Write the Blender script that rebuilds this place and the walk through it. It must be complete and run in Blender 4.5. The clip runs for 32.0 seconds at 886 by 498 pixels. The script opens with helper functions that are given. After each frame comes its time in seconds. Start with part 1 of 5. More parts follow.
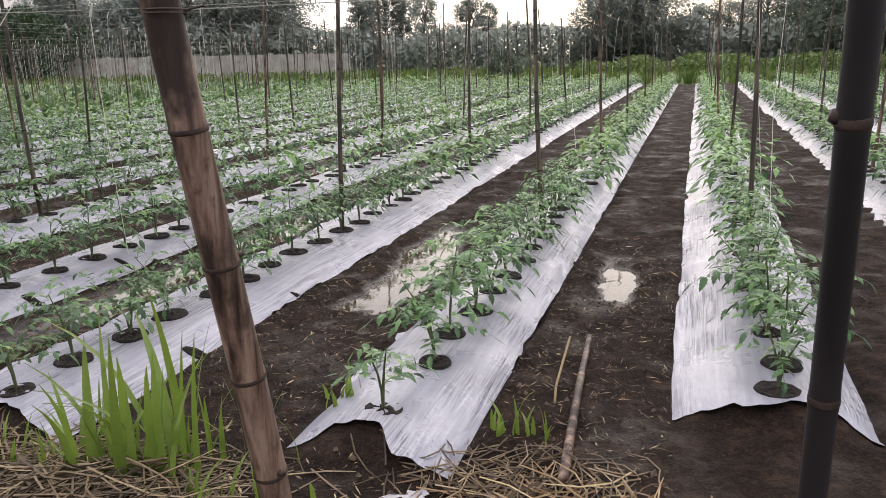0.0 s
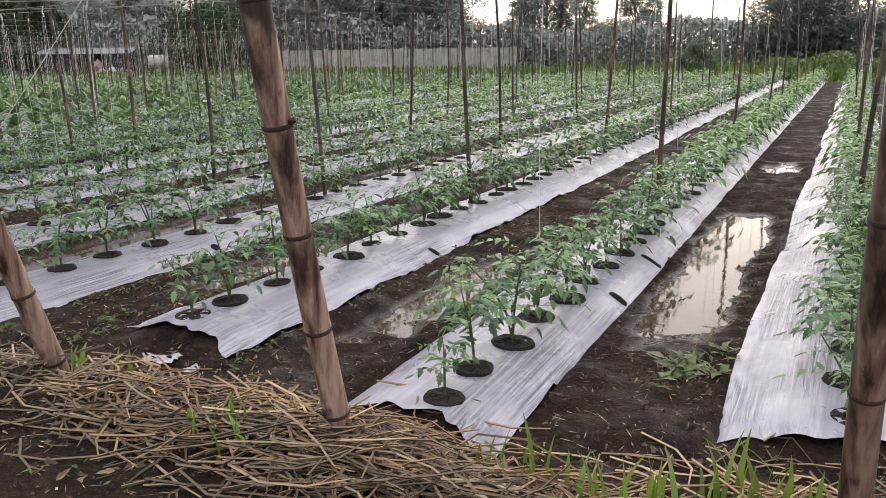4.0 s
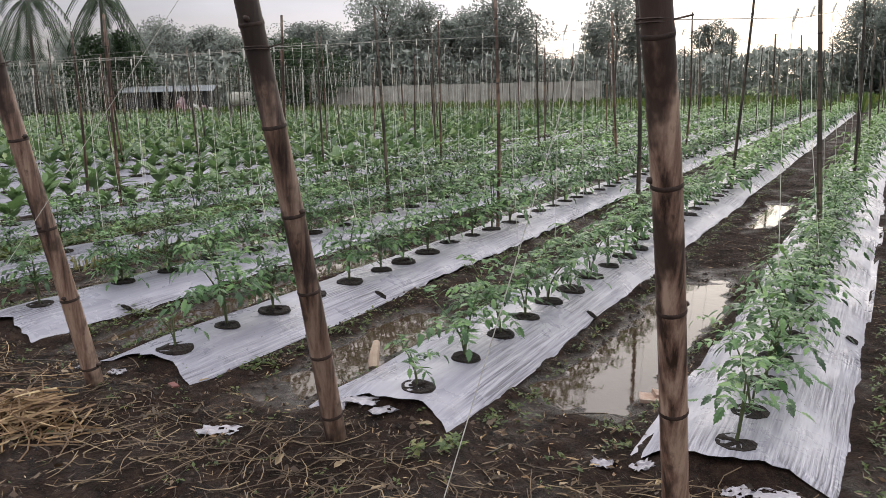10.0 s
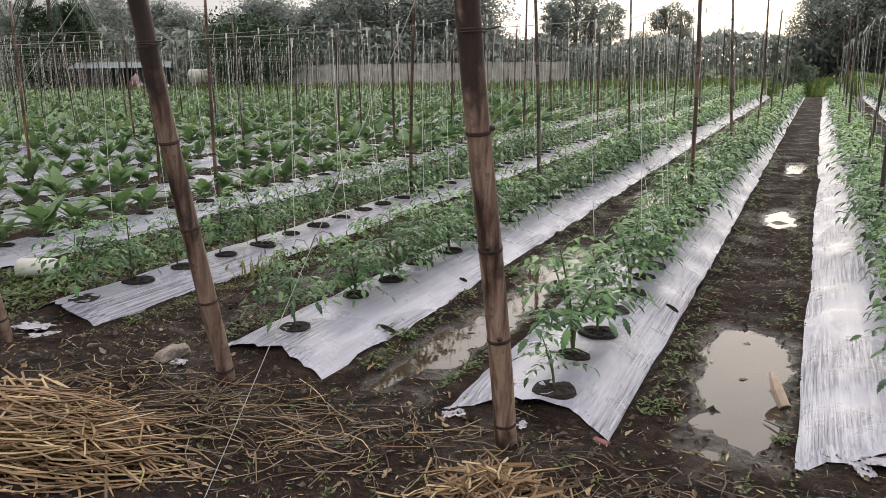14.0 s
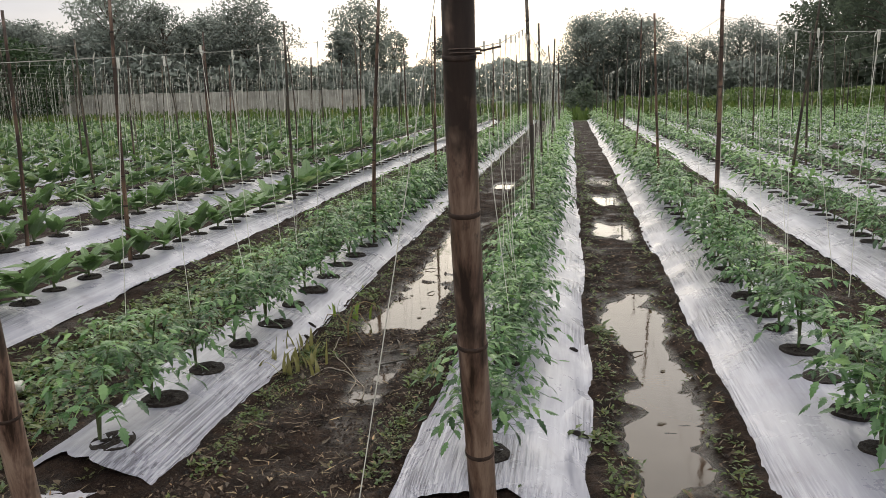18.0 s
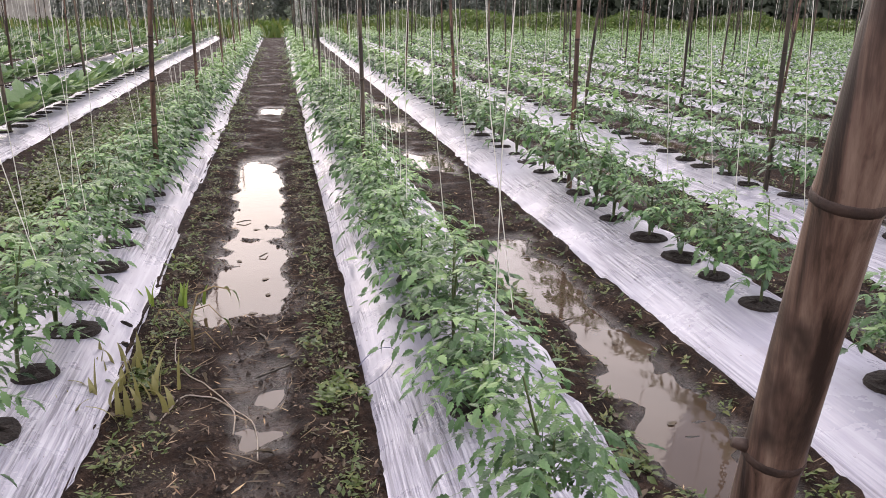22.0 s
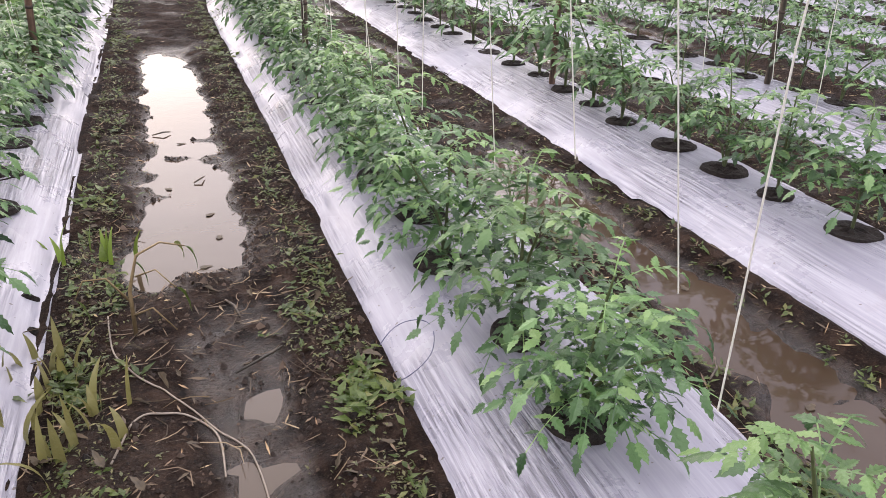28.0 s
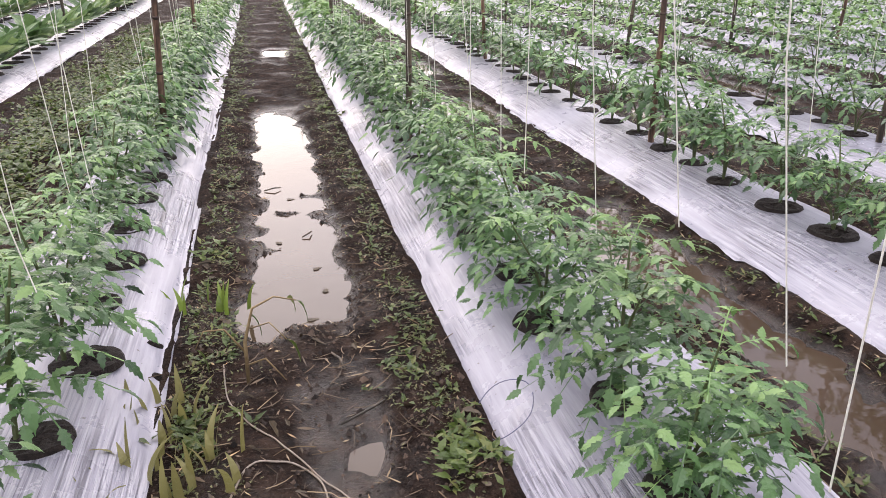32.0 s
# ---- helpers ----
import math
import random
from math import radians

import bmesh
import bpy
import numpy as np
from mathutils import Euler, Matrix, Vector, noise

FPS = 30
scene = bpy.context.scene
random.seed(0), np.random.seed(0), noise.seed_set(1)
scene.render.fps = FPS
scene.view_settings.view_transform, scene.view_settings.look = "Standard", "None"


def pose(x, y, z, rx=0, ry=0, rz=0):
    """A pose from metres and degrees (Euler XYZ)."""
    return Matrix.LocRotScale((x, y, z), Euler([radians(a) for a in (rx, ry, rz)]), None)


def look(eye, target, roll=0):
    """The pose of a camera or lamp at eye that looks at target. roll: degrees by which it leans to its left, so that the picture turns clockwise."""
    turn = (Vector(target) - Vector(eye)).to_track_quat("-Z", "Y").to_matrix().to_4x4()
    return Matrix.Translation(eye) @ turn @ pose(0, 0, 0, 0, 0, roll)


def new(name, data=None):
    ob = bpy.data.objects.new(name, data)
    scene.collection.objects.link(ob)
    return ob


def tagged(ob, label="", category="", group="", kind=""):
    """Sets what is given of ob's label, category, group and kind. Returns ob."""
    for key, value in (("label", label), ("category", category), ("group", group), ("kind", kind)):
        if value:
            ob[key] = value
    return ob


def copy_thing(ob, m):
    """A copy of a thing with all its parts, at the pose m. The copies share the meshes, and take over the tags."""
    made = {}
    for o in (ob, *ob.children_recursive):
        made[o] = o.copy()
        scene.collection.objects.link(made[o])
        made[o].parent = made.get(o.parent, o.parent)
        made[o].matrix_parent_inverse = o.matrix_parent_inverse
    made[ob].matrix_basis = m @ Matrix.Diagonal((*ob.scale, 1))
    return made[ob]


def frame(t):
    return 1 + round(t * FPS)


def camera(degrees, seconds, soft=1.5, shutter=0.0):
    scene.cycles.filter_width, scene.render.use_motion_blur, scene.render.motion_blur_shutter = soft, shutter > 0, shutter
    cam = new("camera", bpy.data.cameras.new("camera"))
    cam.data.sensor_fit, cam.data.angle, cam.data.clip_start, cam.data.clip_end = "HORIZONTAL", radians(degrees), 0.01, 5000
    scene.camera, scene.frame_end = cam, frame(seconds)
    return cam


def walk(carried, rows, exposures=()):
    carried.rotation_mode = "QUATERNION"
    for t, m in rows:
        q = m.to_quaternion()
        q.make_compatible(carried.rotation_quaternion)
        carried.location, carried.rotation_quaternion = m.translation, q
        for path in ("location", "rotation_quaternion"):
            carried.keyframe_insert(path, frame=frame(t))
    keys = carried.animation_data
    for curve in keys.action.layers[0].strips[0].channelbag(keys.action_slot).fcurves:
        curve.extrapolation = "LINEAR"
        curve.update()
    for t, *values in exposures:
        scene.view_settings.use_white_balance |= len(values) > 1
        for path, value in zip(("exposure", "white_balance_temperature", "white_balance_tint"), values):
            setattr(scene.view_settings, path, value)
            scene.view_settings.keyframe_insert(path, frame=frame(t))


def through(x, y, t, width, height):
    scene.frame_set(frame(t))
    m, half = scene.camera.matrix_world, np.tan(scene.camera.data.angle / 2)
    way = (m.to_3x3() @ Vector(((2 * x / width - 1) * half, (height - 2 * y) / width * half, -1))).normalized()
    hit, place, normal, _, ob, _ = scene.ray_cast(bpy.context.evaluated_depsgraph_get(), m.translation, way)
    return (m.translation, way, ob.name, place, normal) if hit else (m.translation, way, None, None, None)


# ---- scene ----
cam = camera(59.6, 32.0, 0.8)
PATH = [
    (0, (1.214, -1.308, 1.504), (0.614, 0.537, 1.02), -1.2),
    (0.5, (0.915, -1.363, 1.528), (0.314, 0.489, 1.07), -0.3),
    (1, (0.554, -1.56, 1.525), (-0.091, 0.276, 1.066), -0.2),
    (1.5, (0.214, -1.649, 1.541), (-0.527, 0.151, 1.083), -1.1),
    (2, (-0.065, -1.599, 1.503), (-0.928, 0.14, 1.023), -1.7),
    (2.5, (-0.438, -1.71, 1.488), (-1.324, 0.012, 0.987), -1.4),
    (3, (-0.833, -1.849, 1.488), (-1.744, -0.146, 0.97), -1.1),
    (3.5, (-1.242, -1.868, 1.427), (-2.167, -0.17, 0.915), -1.0),
    (5.5, (-2.704, -2.048, 1.495), (-3.407, -0.221, 1.085), -0.0),
    (6, (-3.012, -2.144, 1.515), (-3.695, -0.311, 1.1), 0.0),
    (6.5, (-3.286, -2.087, 1.514), (-3.924, -0.248, 1.055), -0.9),
    (7, (-3.563, -2.049, 1.516), (-4.154, -0.185, 1.097), 0.5),
    (7.5, (-3.9, -2.072, 1.54), (-4.489, -0.205, 1.133), 1.3),
    (8, (-4.224, -2.196, 1.523), (-4.865, -0.343, 1.132), 0.7),
    (8.5, (-4.599, -2.145, 1.508), (-5.337, -0.325, 1.133), -1.0),
    (9, (-4.96, -2.154, 1.496), (-5.802, -0.377, 1.134), -0.9),
    (9.5, (-5.333, -2.259, 1.476), (-6.263, -0.531, 1.09), -1.3),
    (10, (-5.61, -2.339, 1.468), (-6.598, -0.647, 1.065), -1.4),
    (10.5, (-5.976, -2.291, 1.472), (-6.996, -0.618, 1.073), -1.4),
    (11, (-6.323, -2.365, 1.489), (-7.275, -0.655, 1.077), -0.6),
    (11.5, (-6.646, -2.486, 1.519), (-7.548, -0.749, 1.108), -0.6),
    (12, (-6.957, -2.487, 1.498), (-7.887, -0.757, 1.118), -1.4),
    (12.5, (-7.317, -2.576, 1.554), (-8.212, -0.836, 1.142), -0.9),
    (13, (-7.572, -2.663, 1.51), (-8.462, -0.927, 1.07), -1.6),
    (13.5, (-7.737, -2.668, 1.503), (-8.636, -0.942, 1.045), -1.1),
    (15.5, (-8.927, -2.527, 1.517), (-9.535, -0.665, 1.115), -0.5),
    (16, (-9.27, -2.386, 1.509), (-9.933, -0.537, 1.133), -1.6),
    (16.5, (-9.526, -2.359, 1.541), (-10.193, -0.515, 1.15), -2.2),
    (17, (-9.789, -2.433, 1.533), (-10.352, -0.557, 1.127), -1.7),
    (17.5, (-9.968, -2.345, 1.524), (-10.393, -0.43, 1.136), -0.6),
    (18, (-10.134, -2.192, 1.526), (-10.456, -0.258, 1.128), -1.3),
    (18.5, (-10.247, -2.151, 1.506), (-10.387, -0.204, 1.068), -1.5),
    (19, (-10.517, -2.145, 1.49), (-10.39, -0.206, 1.018), -0.9),
    (19.5, (-10.658, -2.081, 1.497), (-10.396, -0.151, 1.038), -0.4),
    (20, (-10.757, -1.796, 1.491), (-10.482, 0.132, 1.034), 0.3),
    (20.5, (-10.87, -1.643, 1.503), (-10.557, 0.276, 1.034), 0.8),
    (21, (-10.99, -1.513, 1.506), (-10.598, 0.383, 1.004), 0.5),
    (21.5, (-11.057, -1.3, 1.45), (-10.662, 0.581, 0.898), 0.7),
    (22, (-11.045, -0.989, 1.426), (-10.656, 0.88, 0.832), 0.7),
    (22.5, (-11.09, -0.82, 1.437), (-10.656, 1.04, 0.844), 0.1),
    (23, (-11.249, -0.63, 1.463), (-10.718, 1.215, 0.902), 0.5),
    (23.5, (-11.331, -0.541, 1.482), (-10.716, 1.288, 0.956), 0.9),
    (24, (-11.345, -0.316, 1.49), (-10.732, 1.521, 0.99), -0.1),
    (24.5, (-11.348, -0.129, 1.473), (-10.823, 1.734, 0.97), -1.1),
    (25, (-11.392, -0.057, 1.457), (-10.969, 1.815, 0.894), -2.4),
    (25.5, (-11.36, 0.002, 1.379), (-10.87, 1.831, 0.736), -2.3),
    (26, (-11.252, 0.083, 1.24), (-10.532, 1.783, 0.471), 1.0),
    (26.5, (-11.224, 0.068, 1.239), (-10.401, 1.687, 0.402), 2.2),
    (28.5, (-11.318, -0.011, 1.288), (-10.764, 1.718, 0.449), 1.6),
    (29, (-11.321, -0.01, 1.3), (-10.798, 1.747, 0.5), 1.1),
    (29.5, (-11.315, -0.01, 1.307), (-10.791, 1.756, 0.527), 0.7),
    (30, (-11.307, -0.011, 1.309), (-10.763, 1.755, 0.544), 0.5),
    (30.5, (-11.307, -0.01, 1.311), (-10.747, 1.753, 0.551), 0.4),
    (31, (-11.306, -0.011, 1.308), (-10.741, 1.75, 0.548), 0.3),
    (31.5, (-11.324, -0.023, 1.315), (-10.808, 1.758, 0.565), 0.1),
    (32, (-11.342, -0.038, 1.326), (-10.928, 1.775, 0.59), 0.2),
]
walk(cam, [(t, look(eye, target, roll)) for t, eye, target, roll in PATH],
     [(0, 0.46, 6900, 8), (4, 0.42, 6900, 8), (8, 0.22, 6800, 5), (12, 0.36, 6900, 6), (18, 0.16, 7100, 1), (20, 0.24, 7100, 6), (22, 0.74, 6900, 15), (23, 0.64, 6900, 15), (24, 0.46, 7050, 15), (25, 0.38, 7050, 16), (26, 0.74, 6850, 15), (32, 0.90, 6850, 14)])
# ---------------------------------------------------------------- light
SUN_AZ, SUN_EL = 6.0, 13.0          # degrees left of the rows, above the horizon
world = bpy.data.worlds.new("world")
scene.world = world
world.use_nodes = True
wn, wl = world.node_tree.nodes, world.node_tree.links
wn.clear()


def wnode(kind, **kw):
    n = wn.new(kind)
    for k, v in kw.items():
        n.inputs[k].default_value = v
    return n


w_out = wn.new("ShaderNodeOutputWorld")
w_bg = wnode("ShaderNodeBackground", Strength=1.0)
sky = wn.new("ShaderNodeTexSky")
sky.sky_type = "NISHITA"
sky.sun_disc = False
sky.sun_elevation = radians(SUN_EL)
sky.sun_rotation = radians(-SUN_AZ)
sky.air_density, sky.dust_density, sky.ozone_density = 1.0, 3.0, 1.0
w_sc = wn.new("ShaderNodeVectorMath")
w_sc.operation = "SCALE"
w_sc.inputs["Scale"].default_value = 0.09
wl.new(sky.outputs[0], w_sc.inputs[0])
# the veil of cloud: whiter near the horizon, lavender grey above, with soft broken banks
w_tc = wn.new("ShaderNodeTexCoord")
w_sep = wn.new("ShaderNodeSeparateXYZ")
wl.new(w_tc.outputs["Generated"], w_sep.inputs[0])
w_ramp = wn.new("ShaderNodeValToRGB")
w_ramp.color_ramp.elements[0].position = 0.0
w_ramp.color_ramp.elements[0].color = (1.0, 0.88, 0.84, 1)
w_ramp.color_ramp.elements[1].position = 0.75
w_ramp.color_ramp.elements[1].color = (0.92, 0.91, 1.0, 1)
for p, c in ((0.10, (0.80, 0.79, 0.94, 1)), (0.30, (0.70, 0.73, 0.95, 1))):
    e = w_ramp.color_ramp.elements.new(p)
    e.color = c
w_gain = wn.new("ShaderNodeMapRange")          # an overcast sky is brightest overhead
w_gain.inputs["From Min"].default_value, w_gain.inputs["From Max"].default_value = 0.25, 0.8
w_gain.inputs["To Min"].default_value, w_gain.inputs["To Max"].default_value = 1.0, 2.9
wl.new(w_sep.outputs["Z"], w_gain.inputs[0])
wl.new(w_sep.outputs["Z"], w_ramp.inputs[0])
w_map = wn.new("ShaderNodeMapping")
w_map.inputs["Scale"].default_value = (1.0, 1.0, 4.0)
wl.new(w_tc.outputs["Generated"], w_map.inputs[0])
w_noise = wnode("ShaderNodeTexNoise", Scale=2.6, Detail=5.0, Roughness=0.55)
wl.new(w_map.outputs[0], w_noise.inputs["Vector"])
w_cl = wn.new("ShaderNodeMapRange")
w_cl.inputs["From Min"].default_value, w_cl.inputs["From Max"].default_value = 0.3, 0.7
w_cl.inputs["To Min"].default_value, w_cl.inputs["To Max"].default_value = 0.82, 1.12
wl.new(w_noise.outputs[0], w_cl.inputs[0])
w_veil = wn.new("ShaderNodeVectorMath")
w_veil.operation = "SCALE"
wl.new(w_ramp.outputs[0], w_veil.inputs[0])
w_tot = wn.new("ShaderNodeMath")
w_tot.operation = "MULTIPLY"
wl.new(w_cl.outputs[0], w_tot.inputs[0])
w_side = wn.new("ShaderNodeMapRange")          # and brighter round the veiled sun
w_side.interpolation_type = "SMOOTHSTEP"
w_side.inputs["From Min"].default_value, w_side.inputs["From Max"].default_value = 0.6, 1.0
w_side.inputs["To Min"].default_value, w_side.inputs["To Max"].default_value = 0.64, 1.22
wl.new(w_sep.outputs["Y"], w_side.inputs[0])
w_both = wn.new("ShaderNodeMath")
w_both.operation = "MULTIPLY"
wl.new(w_gain.outputs[0], w_both.inputs[0])
wl.new(w_side.outputs[0], w_both.inputs[1])
wl.new(w_both.outputs[0], w_tot.inputs[1])
wl.new(w_tot.outputs[0], w_veil.inputs["Scale"])
w_mix = wn.new("ShaderNodeMix")
w_mix.data_type = "RGBA"
w_mix.inputs[0].default_value = 0.91
wl.new(w_sc.outputs[0], w_mix.inputs[6])
wl.new(w_veil.outputs[0], w_mix.inputs[7])
wl.new(w_mix.outputs[2], w_bg.inputs["Color"])
wl.new(w_bg.outputs[0], w_out.inputs[0])

sun = new("sun", bpy.data.lights.new("sun", "SUN"))
sun.data.energy, sun.data.angle, sun.data.color = 1.4, radians(75), (1.0, 0.91, 0.82)
a, el = radians(SUN_AZ), radians(SUN_EL)
sun.matrix_world = look((0, 0, 30), (30 * math.sin(a) * math.cos(el), -30 * math.cos(a) * math.cos(el), 30 - 30 * math.sin(el)))

# ---------------------------------------------------------------- materials


class Mat:
    """A node material under construction."""

    def __init__(self, name, rough=0.6, metal=0.0):
        self.m = bpy.data.materials.new(name)
        self.m.use_nodes = True
        self.t = self.m.node_tree
        self.b = self.t.nodes["Principled BSDF"]
        self.b.inputs["Roughness"].default_value = rough
        self.b.inputs["Metallic"].default_value = metal
        self.tc = self.t.nodes.new("ShaderNodeTexCoord")

    def node(self, kind, **kw):
        n = self.t.nodes.new(kind)
        for k, v in kw.items():
            n.inputs[k].default_value = v
        return n

    def link(self, a, b):
        self.t.links.new(a, b)

    def noise(self, scale, detail=4.0, rough=0.55, stretch=(1, 1, 1), out=0):
        mp = self.node("ShaderNodeMapping", Scale=stretch)
        self.link(self.tc.outputs["Object"], mp.inputs[0])
        n = self.node("ShaderNodeTexNoise", Scale=scale, Detail=detail, Roughness=rough)
        self.link(mp.outputs[0], n.inputs["Vector"])
        return n.outputs[out]

    def ramp(self, fac, *stops):
        r = self.node("ShaderNodeValToRGB")
        els = r.color_ramp.elements
        while len(els) < len(stops):
            els.new(0.5)
        for e, (p, c) in zip(els, stops):
            e.position = p
            e.color = (*c, 1)
        self.link(fac, r.inputs[0])
        return r.outputs[0]

    def mix(self, fac, c1, c2, blend="MIX"):
        n = self.node("ShaderNodeMix")
        n.data_type, n.blend_type = "RGBA", blend
        for sock, v in ((n.inputs[0], fac), (n.inputs[6], c1), (n.inputs[7], c2)):
            if isinstance(v, (int, float)):
                sock.default_value = v
            elif isinstance(v, tuple):
                sock.default_value = (*v, 1)
            else:
                self.link(v, sock)
        return n.outputs[2]

    def span(self, v, lo, hi, a, b):
        n = self.node("ShaderNodeMapRange")
        for k, x in zip(("From Min", "From Max", "To Min", "To Max"), (lo, hi, a, b)):
            n.inputs[k].default_value = x
        self.link(v, n.inputs[0])
        return n.outputs[0]

    def bump(self, height, strength=0.4, dist=0.01, under=None):
        n = self.node("ShaderNodeBump", Strength=strength, Distance=dist)
        self.link(height, n.inputs["Height"])
        if under is not None:
            self.link(under, n.inputs["Normal"])
        self.link(n.outputs[0], self.b.inputs["Normal"])
        return n.outputs[0]

    def color(self, c):
        if isinstance(c, tuple):
            self.b.inputs["Base Color"].default_value = (*c, 1)
        else:
            self.link(c, self.b.inputs["Base Color"])

    def rough(self, r):
        self.link(r, self.b.inputs["Roughness"])


def leafy(name, dark, light, old=None, through=0.38, rough=0.36, young=None):
    m = Mat(name, rough)
    geo = m.node("ShaderNodeNewGeometry")
    info = m.node("ShaderNodeObjectInfo")
    c = m.ramp(geo.outputs["Random Per Island"], (0.0, dark), (0.75, light), (1.0, old or light))
    v = m.span(info.outputs["Random"], 0, 1, 0.8, 1.2)
    hsv = m.node("ShaderNodeHueSaturation")
    m.link(c, hsv.inputs["Color"])
    m.link(v, hsv.inputs["Value"])
    n = m.noise(40, 3)
    c2 = m.mix(m.span(n, 0.35, 0.7, 0.0, 0.35), hsv.outputs[0], light)
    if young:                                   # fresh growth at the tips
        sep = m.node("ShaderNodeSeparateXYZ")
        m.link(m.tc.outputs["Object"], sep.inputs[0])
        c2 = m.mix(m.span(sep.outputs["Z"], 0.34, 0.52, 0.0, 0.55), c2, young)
    # fine vein relief
    m.bump(m.noise(110, 3), 0.7, 0.006)
    m.color(c2)
    m.b.inputs["Specular IOR Level"].default_value = 0.55
    tr = m.node("ShaderNodeBsdfTranslucent")
    m.link(c2, tr.inputs["Color"])
    mx = m.node("ShaderNodeMixShader", Fac=through)
    m.link(m.b.outputs[0], mx.inputs[1])
    m.link(tr.outputs[0], mx.inputs[2])
    m.link(mx.outputs[0], m.t.nodes["Material Output"].inputs[0])
    return m.m


def soil_material():
    m = Mat("wet soil", 0.7)
    big, mid, fine = m.noise(1.3, 4), m.noise(9, 5, 0.65), m.noise(70, 4, 0.7)
    c = m.ramp(mid, (0.38, (0.004, 0.0025, 0.002)), (0.5, (0.019, 0.0105, 0.007)), (0.66, (0.050, 0.030, 0.021)))
    c = m.mix(m.span(big, 0.35, 0.7, 0.0, 0.5), c, (0.026, 0.016, 0.0115))
    c = m.mix(m.span(fine, 0.52, 0.72, 0.0, 0.6), c, (0.062, 0.042, 0.030))
    c = m.mix(m.span(m.noise(28, 5, 0.7), 0.5, 0.60, 0.0, 0.8), c, (0.010, 0.006, 0.005))
    c = m.mix(m.span(m.noise(130, 3, 0.6), 0.60, 0.70, 0.0, 0.55), c, (0.11, 0.077, 0.056))
    # beyond the beds the ground is under grass
    sep = m.node("ShaderNodeSeparateXYZ")
    m.link(m.tc.outputs["Object"], sep.inputs[0])
    edge = m.node("ShaderNodeMath")
    edge.operation = "ADD"
    m.link(sep.outputs["Y"], edge.inputs[0])
    m.link(m.span(m.noise(0.25, 4), 0.3, 0.7, -5, 5), edge.inputs[1])
    grass = m.ramp(m.noise(2.2, 5, 0.7), (0.3, (0.035, 0.06, 0.016)), (0.6, (0.08, 0.125, 0.03)), (0.85, (0.16, 0.18, 0.06)))
    c = m.mix(m.span(edge.outputs[0], 36, 40, 0, 1), c, grass)
    m.color(c)
    wet = m.span(sep.outputs["Z"], -0.020, 0.006, 1.0, 0.0)      # mud stays wet where it lies low
    dry = m.span(m.noise(2.4, 5, 0.6), 0.36, 0.52, 0.5, 0.95)
    m.rough(m.mix(wet, dry, (0.20, 0.20, 0.20)))
    m.link(m.span(wet, 0, 1, 0.14, 0.6), m.b.inputs["Specular IOR Level"])
    n1 = m.bump(m.noise(22, 6, 0.7), 0.9, 0.028)
    n2 = m.bump(fine, 1.0, 0.010, n1)
    m.bump(m.noise(190, 3, 0.6), 0.8, 0.004, n2)
    return m.m


def clod_material():
    m = Mat("soil crumbs", 0.85)
    geo = m.node("ShaderNodeNewGeometry")
    m.color(m.ramp(geo.outputs["Random Per Island"], (0, (0.008, 0.005, 0.004)), (0.6, (0.036, 0.023, 0.016)), (1, (0.12, 0.082, 0.058))))
    m.bump(m.noise(60, 4), 0.6, 0.006)
    return m.m


def mulch_material():
    m = Mat("silver mulch film", 0.34)
    streak = m.noise(30, 6, 0.7, (1.0, 0.05, 1.0))
    fold = m.noise(6, 4, 0.55, (1.0, 0.14, 1.0))
    dirt = m.noise(2.3, 6, 0.7)
    spots = m.noise(55, 2, 0.5)
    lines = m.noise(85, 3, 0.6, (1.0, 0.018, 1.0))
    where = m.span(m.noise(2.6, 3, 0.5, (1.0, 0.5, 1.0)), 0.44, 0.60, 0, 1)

    def patchy(v):
        n = m.node("ShaderNodeMath")
        n.operation = "MULTIPLY"
        m.link(v, n.inputs[0])
        m.link(where, n.inputs[1])
        return n.outputs[0]

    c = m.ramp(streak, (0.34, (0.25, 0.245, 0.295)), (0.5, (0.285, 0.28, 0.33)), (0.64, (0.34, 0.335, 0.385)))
    # dark and pale crease lines: shade and glint of wrinkles put into the colour
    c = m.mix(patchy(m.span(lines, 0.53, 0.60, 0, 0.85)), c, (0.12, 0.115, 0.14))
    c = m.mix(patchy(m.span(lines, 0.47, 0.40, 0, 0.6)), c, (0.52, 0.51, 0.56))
    c = m.mix(m.span(dirt, 0.58, 0.8, 0, 0.40), c, (0.20, 0.165, 0.145))
    c = m.mix(m.span(spots, 0.71, 0.76, 0, 0.8), c, (0.10, 0.075, 0.06))
    m.color(c)
    m.rough(m.span(dirt, 0.4, 0.75, 0.24, 0.55))
    n1 = m.bump(fold, 0.4, 0.03)
    n2 = m.bump(patchy(streak), 0.8, 0.012, n1)
    m.bump(patchy(lines), 1.0, 0.012, n2)
    return m.m


def water_material():
    m = Mat("muddy water", 0.03)
    m.color(m.ramp(m.noise(1.7, 3), (0.3, (0.042, 0.027, 0.018)), (0.7, (0.066, 0.046, 0.033))))
    m.b.inputs["IOR"].default_value = 1.33
    m.b.inputs["Specular IOR Level"].default_value = 0.5
    m.rough(m.span(m.noise(5, 4), 0.45, 0.75, 0.02, 0.12))
    m.bump(m.noise(11, 3, 0.6), 0.06, 0.01)
    return m.m


